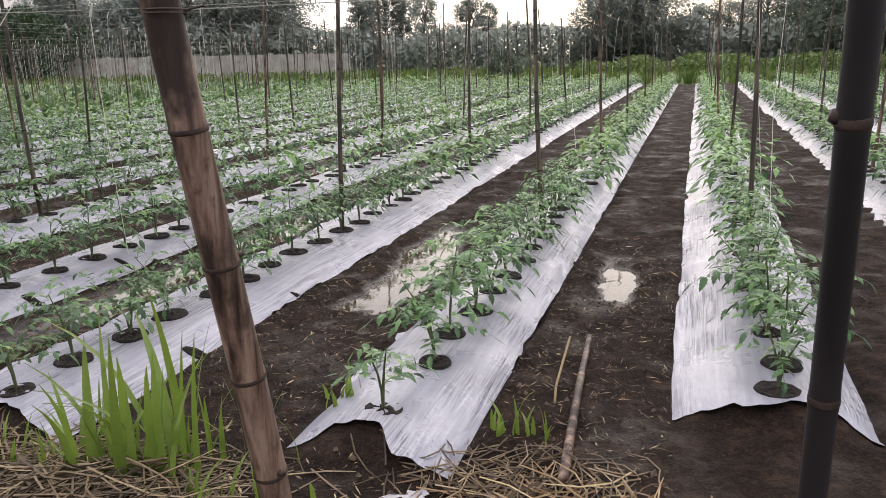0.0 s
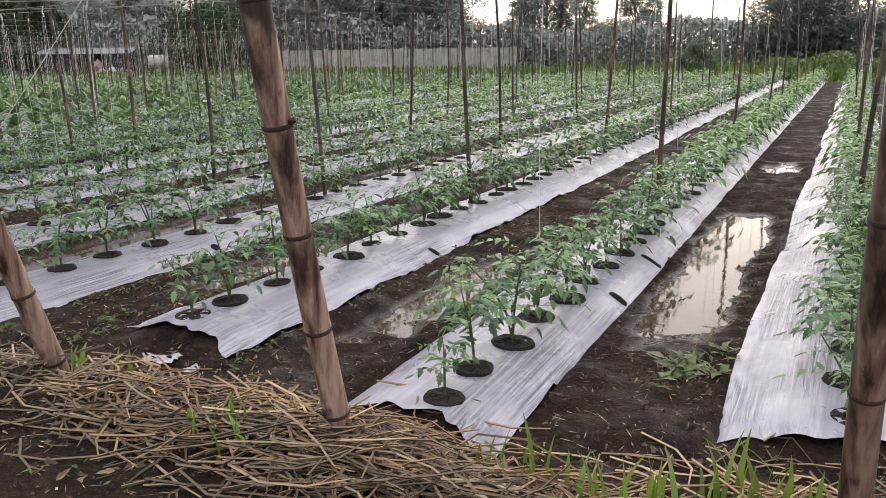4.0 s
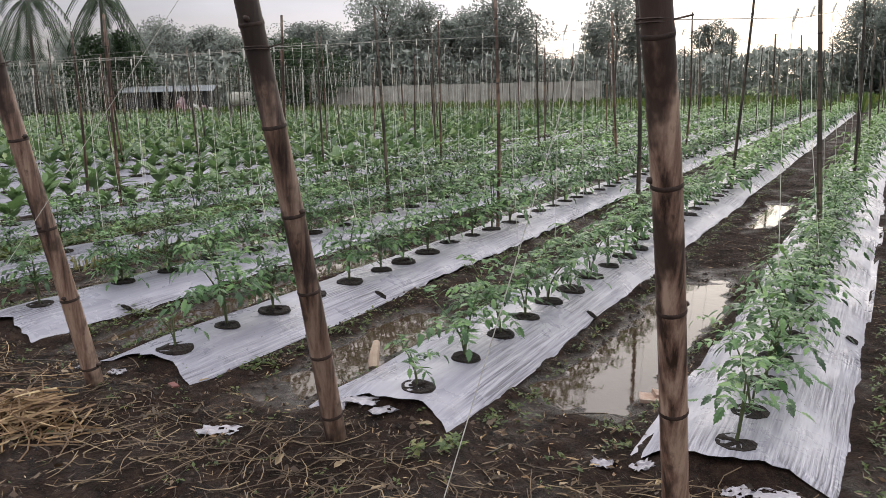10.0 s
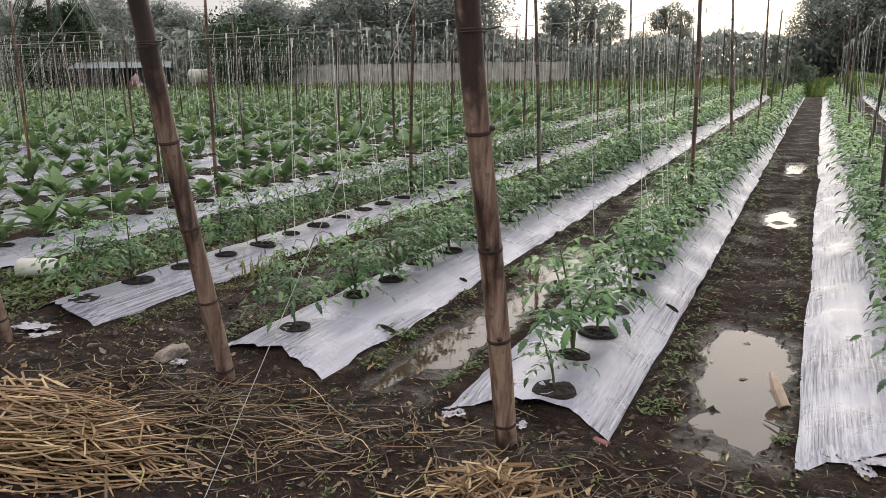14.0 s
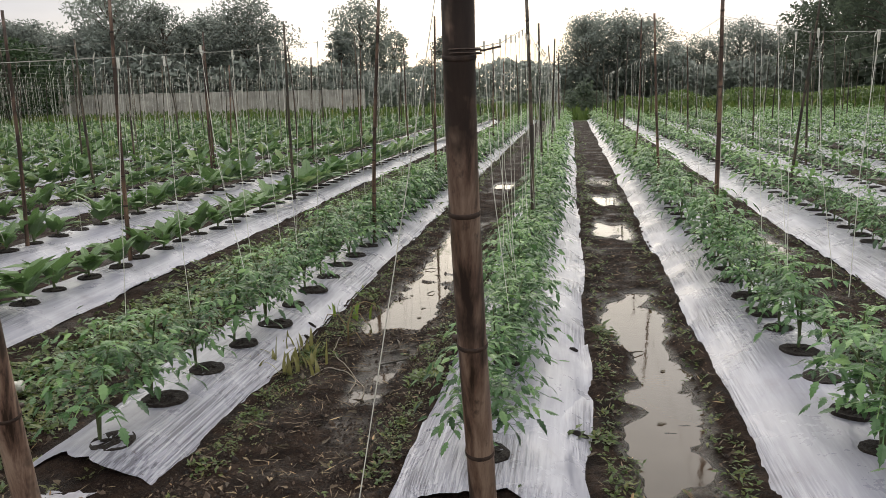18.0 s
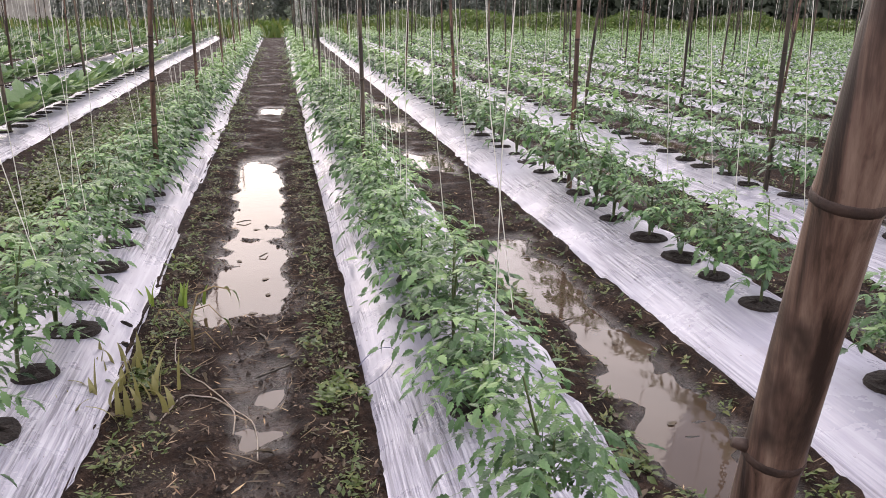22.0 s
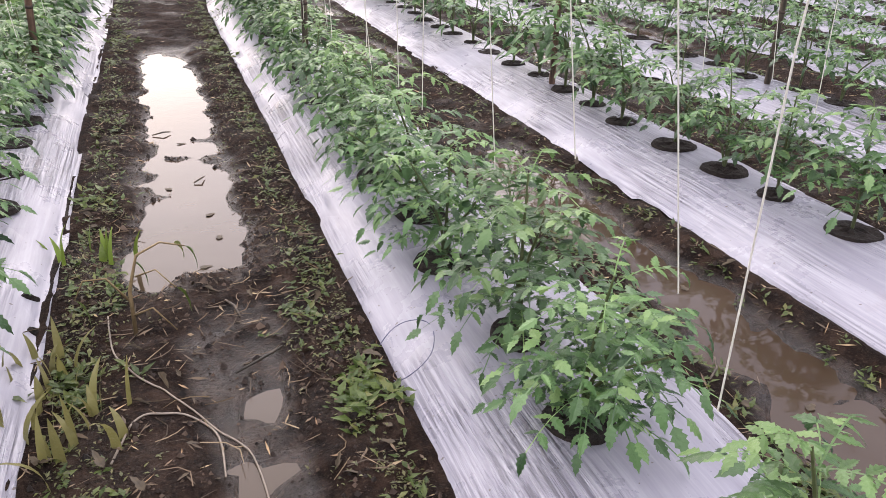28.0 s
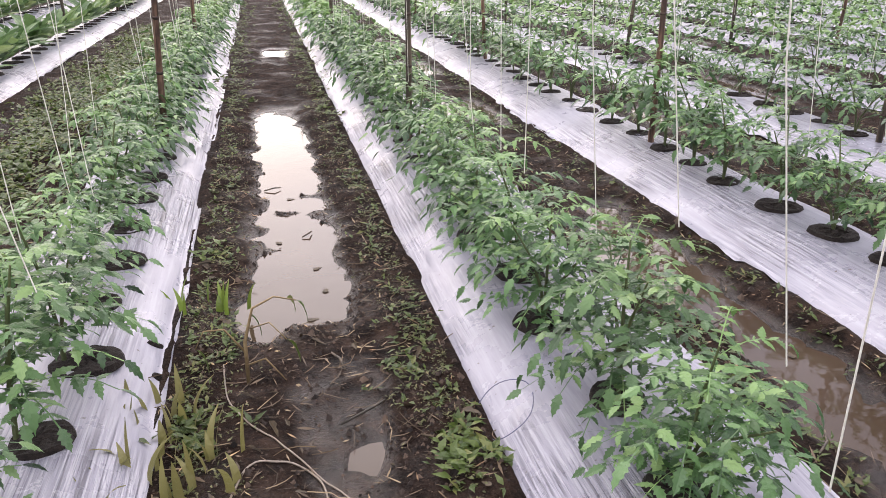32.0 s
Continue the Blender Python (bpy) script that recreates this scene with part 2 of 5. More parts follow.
def bamboo_material(name, dark, mid, light):
    m = Mat(name, 0.55)
    info = m.node("ShaderNodeObjectInfo")
    along = m.noise(7, 6, 0.65, (3.5, 3.5, 0.22))
    blotch = m.noise(3.0, 5, 0.6, (1, 1, 0.7))
    c = m.ramp(along, (0.38, dark), (0.5, mid), (0.64, light))
    c = m.mix(m.span(blotch, 0.47, 0.54, 0, 0.92), c, dark)
    c = m.mix(m.span(m.noise(22, 4, 0.6, (1, 1, 0.6)), 0.6, 0.7, 0, 0.7), c, dark)
    hsv = m.node("ShaderNodeHueSaturation")
    m.link(c, hsv.inputs["Color"])
    m.link(m.span(info.outputs["Random"], 0, 1, 0.7, 1.25), hsv.inputs["Value"])
    m.color(hsv.outputs[0])
    m.rough(m.span(blotch, 0.4, 0.7, 0.4, 0.8))
    m.bump(along, 0.5, 0.006)
    return m.m


def plain(name, c1, c2, rough=0.6, scale=8, bump=0.3, metal=0.0, stretch=(1, 1, 1), dist=0.005):
    m = Mat(name, rough, metal)
    n = m.noise(scale, 5, 0.6, stretch)
    m.color(m.ramp(n, (0.3, c1), (0.7, c2)))
    if bump:
        m.bump(n, bump, dist)
    return m.m


def island(name, *stops, rough=0.7):
    m = Mat(name, rough)
    geo = m.node("ShaderNodeNewGeometry")
    c = m.ramp(geo.outputs["Random Per Island"], *stops)
    c = m.mix(m.span(m.noise(30, 3), 0.4, 0.7, 0, 0.4), c, stops[0][1])
    m.color(c)
    return m.m


SOIL, CLOD, MULCH, WATER = soil_material(), clod_material(), mulch_material(), water_material()
BAMBOO = bamboo_material("weathered bamboo", (0.034, 0.019, 0.013), (0.20, 0.122, 0.088), (0.40, 0.28, 0.205))
DARKPOLE = plain("rain-dark smooth pole", (0.012, 0.010, 0.011), (0.035, 0.030, 0.032), 0.45, 9, 0.3, 0, (1, 1, 0.2))
NODE = plain("bamboo node", (0.02, 0.013, 0.01), (0.075, 0.045, 0.032), 0.7, 40, 0.5)
STAKE = bamboo_material("dark bamboo stake", (0.030, 0.024, 0.017), (0.085, 0.065, 0.045), (0.22, 0.165, 0.11))
BROWNSTAKE = bamboo_material("brown bamboo stake", (0.045, 0.026, 0.018), (0.15, 0.085, 0.055), (0.28, 0.18, 0.12))
GUYLINE = plain("weathered guy line", (0.26, 0.25, 0.22), (0.48, 0.46, 0.40), 0.8, 60, 0.2)
TWINE = plain("white twine", (0.62, 0.60, 0.52), (0.82, 0.80, 0.72), 0.7, 60, 0.2)
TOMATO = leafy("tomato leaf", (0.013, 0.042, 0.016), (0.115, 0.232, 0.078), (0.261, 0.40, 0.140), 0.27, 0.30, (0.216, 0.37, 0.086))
BROAD = leafy("broad leaf", (0.042, 0.095, 0.036), (0.155, 0.25, 0.09), (0.27, 0.34, 0.13), 0.34)
DRYGRASS = leafy("yellowing grass blade", (0.12, 0.13, 0.04), (0.26, 0.24, 0.09), (0.34, 0.28, 0.13))
WEED = leafy("weed leaf", (0.04, 0.075, 0.016), (0.11, 0.16, 0.035), (0.2, 0.2, 0.06))
SEEDLING = leafy("seedling leaf", (0.06, 0.07, 0.025), (0.17, 0.18, 0.07), (0.26, 0.24, 0.10))
GRASS = leafy("grass blade", (0.07, 0.12, 0.02), (0.20, 0.29, 0.05), (0.34, 0.36, 0.10), 0.40)
GRASSBANK = leafy("rank field grass", (0.06, 0.10, 0.025), (0.13, 0.19, 0.05), (0.21, 0.24, 0.08), 0.45)
STEM = plain("green stem", (0.06, 0.085, 0.03), (0.13, 0.15, 0.06), 0.6, 30, 0.2)
DEADLEAF = plain("dead leaf", (0.03, 0.022, 0.014), (0.09, 0.065, 0.035), 0.7, 30, 0.2)
DRYSTEM = plain("wilted stem", (0.16, 0.11, 0.05), (0.27, 0.2, 0.1), 0.8, 30, 0.2)
STRAW = island("dry straw", (0, (0.12, 0.068, 0.035)), (0.6, (0.30, 0.19, 0.095)), (1, (0.50, 0.38, 0.21)))
OLDSTRAW = island("old straw", (0, (0.05, 0.035, 0.022)), (0.6, (0.16, 0.11, 0.065)), (1, (0.32, 0.24, 0.14)))
# leaf colour lifted to pale grey-green to paint in the distance haze
HAZECROWN = leafy("tree leaf", (0.21, 0.235, 0.215), (0.30, 0.325, 0.295), (0.335, 0.36, 0.32), 0.90, 0.85)
DARKCROWN = leafy("dark tree leaf", (0.085, 0.105, 0.078), (0.13, 0.16, 0.115), (0.17, 0.20, 0.135), 0.5, 0.7)
BUSHCROWN = leafy("deep green leaf", (0.016, 0.034, 0.014), (0.04, 0.07, 0.026), (0.06, 0.1, 0.035), 0.25, 0.6)
BARK = plain("bark", (0.07, 0.055, 0.045), (0.19, 0.16, 0.13), 0.9, 6, 0.6)
PLASTER = plain("whitewashed block wall", (0.22, 0.20, 0.18), (0.46, 0.42, 0.38), 0.85, 1.1, 0.2)
ROOFSHEET = plain("weathered roofing sheet", (0.07, 0.085, 0.095), (0.15, 0.175, 0.19), 0.7, 2.5, 0.2)
DARKBOARD = plain("dark boarding", (0.025, 0.025, 0.028), (0.07, 0.065, 0.06), 0.85, 3, 0.3, 0, (1, 1, 0.2))
POLYTANK = plain("off-white plastic tank", (0.40, 0.38, 0.32), (0.58, 0.56, 0.49), 0.45, 3, 0.1)
CLOTH_PINK = plain("faded pink cloth", (0.24, 0.15, 0.16), (0.40, 0.29, 0.31), 0.9, 6, 0.4)
CLOTH_RED = plain("faded red cloth", (0.13, 0.05, 0.045), (0.22, 0.10, 0.09), 0.9, 6, 0.4)
CLOTH_WHITE = plain("dirty white sack", (0.42, 0.40, 0.38), (0.66, 0.64, 0.62), 0.8, 7, 0.4)
SCRAP = plain("torn film scrap", (0.28, 0.26, 0.28), (0.48, 0.46, 0.50), 0.4, 14, 0.6)
HOSE = plain("muddy pale hose", (0.17, 0.14, 0.11), (0.30, 0.25, 0.20), 0.5, 30, 0.1)
INK = plain("faded blue ink", (0.07, 0.075, 0.15), (0.12, 0.125, 0.2), 0.6, 20, 0)
CLEARPET = plain("dusty ivory plastic", (0.17, 0.135, 0.11), (0.32, 0.26, 0.22), 0.45, 30, 0.9, dist=0.02)
PALEWOOD = plain("pale wood", (0.30, 0.22, 0.16), (0.45, 0.35, 0.27), 0.8, 20, 0.2)
CARTON = plain("wet orange carton", (0.26, 0.15, 0.10), (0.45, 0.36, 0.30), 0.8, 30, 0.2)

# ---------------------------------------------------------------- tools
rng = np.random.default_rng(7)
TABLE = rng.random((256, 256))


def lump(x, y, scale, seed=0):
    """Smooth lattice noise in 0..1."""
    u, v = np.asarray(x) * scale + seed * 17.3, np.asarray(y) * scale + seed * 9.1
    i, j = np.floor(u).astype(int), np.floor(v).astype(int)
    fu, fv = u - i, v - j
    fu, fv = fu * fu * (3 - 2 * fu), fv * fv * (3 - 2 * fv)
    g = lambda p, q: TABLE[p % 256, q % 256]
    return (g(i, j) * (1 - fu) + g(i + 1, j) * fu) * (1 - fv) + (g(i, j + 1) * (1 - fu) + g(i + 1, j + 1) * fu) * fv


def step(x, lo, hi):
    t = np.clip((np.asarray(x, float) - lo) / (hi - lo), 0, 1)
    return t * t * (3 - 2 * t)


def mesh(name, verts, faces, mat, smooth=False):
    me = bpy.data.meshes.new(name)
    me.from_pydata([tuple(v) for v in verts] if not isinstance(verts, np.ndarray) else verts.tolist(), [], faces if isinstance(faces, list) else faces.tolist())
    me.materials.append(mat)
    if smooth:
        me.polygons.foreach_set("use_smooth", [True] * len(me.polygons))
    me.update()
    return me


class Heap:
    """Collects many small pieces for one mesh."""

    def __init__(self):
        self.v, self.f, self.n = [], [], 0

    def add(self, verts, faces, m=None):
        verts = np.asarray(verts, float)
        if m is not None:
            a = np.array(m)
            verts = verts @ a[:3, :3].T + a[:3, 3]
        self.v.append(verts)
        self.f.extend([tuple(i + self.n for i in f) for f in faces])
        self.n += len(verts)

    def tube(self, pts, radii, sides=6, cap=True):
        pts = [Vector(p) for p in pts]
        if isinstance(radii, (int, float)):
            radii = [radii] * len(pts)
        vs, fs = [], []
        side = None
        for k, p in enumerate(pts):
            d = (pts[min(k + 1, len(pts) - 1)] - pts[max(k - 1, 0)]).normalized()
            if side is None:
                side = d.orthogonal().normalized()
            side = (side - d * side.dot(d)).normalized()
            up = d.cross(side)
            for s in range(sides):
                a = 2 * math.pi * s / sides
                vs.append(p + (side * math.cos(a) + up * math.sin(a)) * radii[k])
        for k in range(len(pts) - 1):
            for s in range(sides):
                s2 = (s + 1) % sides
                fs.append((k * sides + s, k * sides + s2, (k + 1) * sides + s2, (k + 1) * sides + s))
        if cap:
            fs.append(tuple(range(sides - 1, -1, -1)))
            fs.append(tuple((len(pts) - 1) * sides + s for s in range(sides)))
        self.add([tuple(v) for v in vs], fs)

    def box(self, cx, cy, cz, sx, sy, sz, m=None):
        v = [(cx + sx / 2 * i, cy + sy / 2 * j, cz + sz / 2 * k) for i in (-1, 1) for j in (-1, 1) for k in (-1, 1)]
        self.add(v, [(0, 1, 3, 2), (4, 6, 7, 5), (0, 4, 5, 1), (2, 3, 7, 6), (0, 2, 6, 4), (1, 5, 7, 3)], m)

    def mesh(self, name, mat, smooth=False):
        return mesh(name, np.concatenate(self.v), self.f, mat, smooth)


def part(name, me, parent, label=""):
    """One mesh object under a thing or a part."""
    ob = new(name, me)
    ob.parent = parent
    return tagged(ob, label) if label else ob


def thing(name, label, category, group="", kind="", me=None, at=None):
    ob = new(name, me)
    if at is not None:
        ob.matrix_basis = at
    return tagged(ob, label, category, group, kind)


def turn(rx, ry, rz):
    return np.array(Euler((rx, ry, rz)).to_matrix())


# ---------------------------------------------------------------- the plan
# planting line and front end of every bed; the rows run along y
ROWS = [(1.62, 1.80), (0.12, 1.14), (-1.50, 0.93), (-2.93, 0.44), (-4.54, 0.78), (-6.03, 0.42), (-7.43, 0.36), (-8.93, 0.25), (-10.47, 0.30), (-11.99, 0.40)]
RIGHT = [(1.68 + 1.5 * k, 1.6 + 0.3 * math.sin(k)) for k in range(1, 14)]
LEFT = [(-13.92 - 1.5 * k, 0.9 + 0.25 * math.sin(2.1 * k)) for k in range(0, 28)]
BEDS = sorted(ROWS + RIGHT + LEFT, reverse=True)
HALF = 0.385
# film on either side of the planting line, where it is not even
WIDE = {1.62: (0.44, 0.36), 0.12: (0.385, 0.32), -1.50: (0.47, 0.39), -2.93: (0.47, 0.28), -4.54: (0.38, 0.39), -6.03: (0.37, 0.385),
        -7.43: (0.48, 0.29), -8.93: (0.44, 0.33), -10.47: (0.32, 0.45), -11.99: (0.40, 0.27), -13.92: (0.38, 0.34)}
# planting holes: the odd first one, the next and the spacing from there
HOLES = {0.12: (1.34, 1.84, 0.375), -1.50: (1.06, 1.42, 0.36), -2.93: (0.55, 0.91, 0.362), -4.54: (0.88, 1.20, 0.355), -6.03: (0.53, 0.83, 0.39),
         -7.43: (0.46, 0.95, 0.377), -8.93: (0.35, 0.80, 0.39), -10.47: (0.56, 1.28, 0.44), -11.99: (0.55, 1.0, 0.41)}
WATER_Z = -0.022
# standing water: furrow centre, from, to, half width
PUDDLES = [(0.77, 3.55, 4.3, 0.09), (-0.70, 2.7, 5.0, 0.15), (-2.33, 1.95, 5.5, 0.17), (-2.33, 8.2, 8.9, 0.15), (-3.74, 1.4, 2.9, 0.14),
           (-3.72, 7.6, 8.9, 0.10), (-5.22, 1.6, 3.05, 0.15), (-5.24, 7.2, 7.8, 0.12), (-5.26, 10.2, 11.2, 0.12), (-6.76, 0.9, 3.7, 0.24),
           (-6.76, 6.0, 8.0, 0.12), (-8.18, 0.3, 2.0, 0.20), (-8.20, 5.2, 6.0, 0.14), (-9.66, 0.45, 3.65, 0.15), (-9.66, 5.9, 6.8, 0.14),
           (-9.66, 8.2, 9.1, 0.13), (-9.66, 10.6, 11.4, 0.13), (-11.26, 2.55, 6.75, 0.165), (-11.22, 9.9, 10.9, 0.12), (-11.17, 1.25, 1.7, 0.07),
           (-8.20, 9.0, 10.5, 0.1)]


def row_end(x):
    return 36.0 if x > -20 else 36.0 + (x + 20) * 0.12


def wings(c):
    return WIDE.get(c, (HALF, HALF))


def spread_of(c, x):
    """Distance from the planting line as a share of the film on that side, and metres outside the film."""
    l, r = wings(c)
    d = np.asarray(x, float) - c
    w = np.where(d < 0, l, r)
    return np.abs(d) / w, np.abs(d) - w


def bed_z(s):
    """Height of the film over the furrow floor, s from 0 on the planting line to 1 at the film's edge."""
    return 0.012 + 0.122 * (1 - np.minimum(np.abs(s), 1) ** 2.6)


def bed_at(c, x):
    return float(bed_z(spread_of(c, x)[0]))


def nearest_bed(x):
    return min((c for c, _ in ROWS), key=lambda c: abs(c - x))


def off_beds(x, y):
    """True where no film lies."""
    keep = np.ones(np.shape(x), bool)
    for c, front in ROWS + LEFT[:2]:
        keep &= ~((spread_of(c, x)[1] < 0.01) & (np.asarray(y) > front - 0.06))
    return keep


def ground_z(x, y):
    x, y = np.broadcast_arrays(np.asarray(x, float), np.asarray(y, float))
    z = -0.012 + 0.022 * lump(x, y, 1.7) + 0.024 * lump(x, y, 6.0, 3) + 0.024 * lump(x, y, 11.0, 5) + 0.018 * lump(x, y, 21.0, 7)
    z = z + (0.045 + 0.11 * step(x, -5.6, -4.6) * (1 - step(x, -3.0, -2.2))) * (1 - step(y, -0.1, 0.45))
    for c, front in ROWS + LEFT[:2]:
        s, out = spread_of(c, x)
        near = (1 - step(out, -0.03, 0.14)) * step(y, front - 0.22, front + 0.12)
        top = np.where(out < 0, bed_z(s) - 0.018, 0.004)
        z = np.where(near > 0, np.maximum(z * (1 - near) + top * near, np.where(out > 0, z, -0.05) * 1.0), z)
        z = np.where((out < 0) & (y > front - 0.05), np.minimum(z, bed_z(s) - 0.014), z)
    for c, y0, y1, w in PUDDLES:
        ww = w * (0.75 + 0.6 * lump(x * 0 + c, y, 1.9, 8)) + 0.05
        off = np.abs(x - c - 0.08 * (lump(x * 0 + c, y, 1.1, 19) - 0.5)) + 0.04 * (lump(x, y, 4.5, 20) - 0.5) + 0.045 * (lump(x, y, 13.0, 22) - 0.5)
        yy = y + 0.5 * (lump(x, y, 5.0, 24) - 0.5)
        m = (1 - step(off, ww * 0.35, ww * 1.3)) * step(yy, y0 - 0.2, y0 + 0.35) * (1 - step(yy, y1 - 0.35, y1 + 0.3))
        damp = (1 - step(off, ww * 0.7, ww * 1.5)) * step(yy, y0 - 1.1, y0 - 0.1) * (1 - step(yy, y1, y1 + 0.8))
        z = z - 0.075 * m - 0.030 * damp * (1 - m)
    return z


def grow(start, stop, first, ratio):
    out, d, v = [], first, start
    while v < stop:
        d *= ratio
        v += d
        out.append(v)
    return out


# ---------------------------------------------------------------- ground
gx = np.arange(-15.0, 3.2, 0.045)
gx = np.concatenate([[-15.0 - v for v in reversed(grow(0, 1500, 0.06, 1.22))], gx, [3.2 + v for v in grow(0, 1500, 0.06, 1.22)]])
gy = np.concatenate([[-3.6 - v for v in reversed(grow(0, 1500, 0.08, 1.25))], np.arange(-3.6, 8.5, 0.045), [8.5 + v for v in grow(0, 2500, 0.05, 1.045)]])
GX, GY = np.meshgrid(gx, gy)
GZ = ground_z(GX, GY)
GZ = np.where((GX < -15.2) | (GX > 3.4), np.minimum(GZ, 0.04), GZ)
nx, ny = len(gx), len(gy)
idx = np.arange(nx * ny).reshape(ny, nx)
quads = np.stack([idx[:-1, :-1], idx[:-1, 1:], idx[1:, 1:], idx[1:, :-1]], -1).reshape(-1, 4)
ground = new("ground", mesh("ground", np.stack([GX, GY, GZ], -1).reshape(-1, 3), quads, SOIL, True))
tagged(ground, "dark wet brown field soil with furrows, grassy beyond the beds", "ground", kind="structure")



def soil_at(x, y):
    """Height of the ground sheet at one place."""
    i, j = int(np.searchsorted(gx, x)) - 1, int(np.searchsorted(gy, y)) - 1
    u, v = (x - gx[i]) / (gx[i + 1] - gx[i]), (y - gy[j]) / (gy[j + 1] - gy[j])
    return float((GZ[j, i] * (1 - u) + GZ[j, i + 1] * u) * (1 - v) + (GZ[j + 1, i] * (1 - u) + GZ[j + 1, i + 1] * u) * v)


for c, y0, y1, w in PUDDLES:
    h = Heap()
    h.add([(c - w - 0.14, y0 - 0.3, WATER_Z), (c + w + 0.14, y0 - 0.3, WATER_Z), (c + w + 0.14, y1 + 0.35, WATER_Z), (c - w - 0.14, y1 + 0.35, WATER_Z)], [(0, 1, 2, 3)])
    thing("puddle", "still muddy brown rainwater lying in the furrow", "puddle", "furrow puddles", "structure", h.mesh("puddle", WATER))

# ---------------------------------------------------------------- mulch film and planting holes
bed_things = {}
plants_at = []          # x, y, z, row centre


def mulch(c, front):
    near = -15 < c < 3
    end = row_end(c)
    ys = [front]
    while ys[-1] < end:
        y = ys[-1]
        ys.append(y + ((0.07 if y < 6 else 0.16 if y < 12 else 0.5) if near else 0.6))
    us = np.linspace(-1, 1, 29 if near else 7)
    ys = np.array(ys)
    U, Y = np.meshgrid(us, ys)
    wide = np.where(U < 0, *wings(c))
    edge = wide * (1 + 0.10 * (lump(Y, np.sign(U) * 5 + c, 0.8, 2) - 0.5) + 0.03 * (lump(Y, np.sign(U) * 3 + c, 4.0, 4) - 0.5))
    nick = step(lump(Y, np.sign(U) * 7 + c * 3, 2.2, 15), 0.80, 0.90)
    edge = edge * (1 - 0.06 * nick * (np.abs(U) > 0.85))
    X = c + U * edge
    Z = bed_z(U) + 0.016 * (lump(X, Y, 4.0, 6) - 0.5) + 0.005 * (lump(X * 5, Y, 3.0, 9) - 0.5) * (1 - np.abs(U) ** 4)
    if near:
        ragged = (lump(X, Y * 0 + c, 7.0, 11) - 0.5) * 0.16 + (lump(X, Y * 0, 22.0, 12) - 0.5) * 0.045
        Y = Y + ragged * (1 - step(Y, front, front + 0.8))
        Z = Z - (1 - step(Y, front - 0.1, front + 0.14)) * 0.05 * np.abs(U)
        floor = ground_z(X, Y)
        Z = np.maximum(Z, floor + 0.006)
    n, k = len(ys), len(us)
    ii = np.arange(n * k).reshape(n, k)
    qs = np.stack([ii[:-1, :-1], ii[:-1, 1:], ii[1:, 1:], ii[1:, :-1]], -1).reshape(-1, 4)
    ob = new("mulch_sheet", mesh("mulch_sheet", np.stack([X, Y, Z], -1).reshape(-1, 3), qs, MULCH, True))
    return tagged(ob, "silver plastic mulch film stretched over a planting bed", "mulch film", "mulch films", "structure")


for c, front in BEDS:
    bed_things[c] = mulch(c, front)


def soil_disc(seed):
    """Crumbly soil showing in a round cut of the film; its edge dips under the film."""
    r = np.random.default_rng(seed)
    n = 18
    a = np.arange(n) * 2 * math.pi / n
    rad = 0.098 * (0.88 + 0.24 * r.random(n))
    rad = (rad + np.roll(rad, 1) + np.roll(rad, -1)) / 3
    rings = []
    for share, z, rough in ((1.0, -0.018, 0.002), (0.92, 0.000, 0.008), (0.62, -0.001, 0.018), (0.3, 0.003, 0.020)):
        rings.append(np.stack([rad * share * np.cos(a), rad * share * 1.1 * np.sin(a), z + rough * (r.random(n) - 0.4)], -1))
    v = np.concatenate(rings + [np.array([[0, 0, 0.010]])])
    f = []
    for k in range(3):
        f += [(k * n + i, k * n + (i + 1) % n, (k + 1) * n + (i + 1) % n, (k + 1) * n + i) for i in range(n)]
    f += [(3 * n + i, 3 * n + (i + 1) % n, 4 * n) for i in range(n)]
    return v, f


DISCS = [soil_disc(s) for s in range(6)]
# disc soil darkened so its colour carries the shade of a sunken hole
HOLESOIL = plain("damp dark soil", (0.006, 0.004, 0.003), (0.034, 0.023, 0.017), 0.9, 60, 1.0, dist=0.02)
DISC_MESH = [mesh("planting_hole", v, f, HOLESOIL) for v, f in DISCS]
rr = np.random.default_rng(21)
for c, front in BEDS:
    end = row_end(c)
    rest = Heap()
    y, follow, pitch = HOLES.get(c, (front + 0.09, front + 0.46, 0.385))
    near_row = any(abs(c - x) < 0.01 for x, _ in ROWS)
    while y < end - 0.3:
        px, py = c + rr.normal(0, 0.018), y + rr.normal(0, 0.018)
        py = max(py, front + 0.14) if near_row else py
        pz = bed_at(c, px) + (0.002 if py < front + 0.2 else 0.008)
        k = int(rr.integers(6))
        s = 0.76 + 0.28 * rr.random()
        m = Matrix.Translation((px, py, pz)) @ Matrix.Rotation(rr.random() * 6.28, 4, "Z") @ Matrix.Scale(s, 4)
        if near_row and y < (9 if c < -6.5 else 6):
            ob = part("planting_hole", DISC_MESH[k], bed_things[c])
            ob.matrix_basis = m
        elif near_row or y < 18:
            rest.add(*DISCS[k], m)
        plants_at.append((px, py, pz, c))
        y, follow = follow, follow + pitch
    if rest.n:
        far = part("planting_holes", rest.mesh("planting_holes", HOLESOIL), bed_things[c])
        tagged(far, "dark soil openings cut in the film", kind="stuff")

# ---------------------------------------------------------------- plants


TOOTHED = ((0.06, 0.28), (0.17, 0.76), (0.23, 0.54), (0.37, 1.0), (0.44, 0.64), (0.58, 0.82), (0.65, 0.46), (0.78, 0.48), (0.86, 0.18))
OVATE = ((0.18, 0.70), (0.38, 0.92), (0.50, 0.50), (0.72, 0.52))
BLADE = ((0.40, 0.86),)


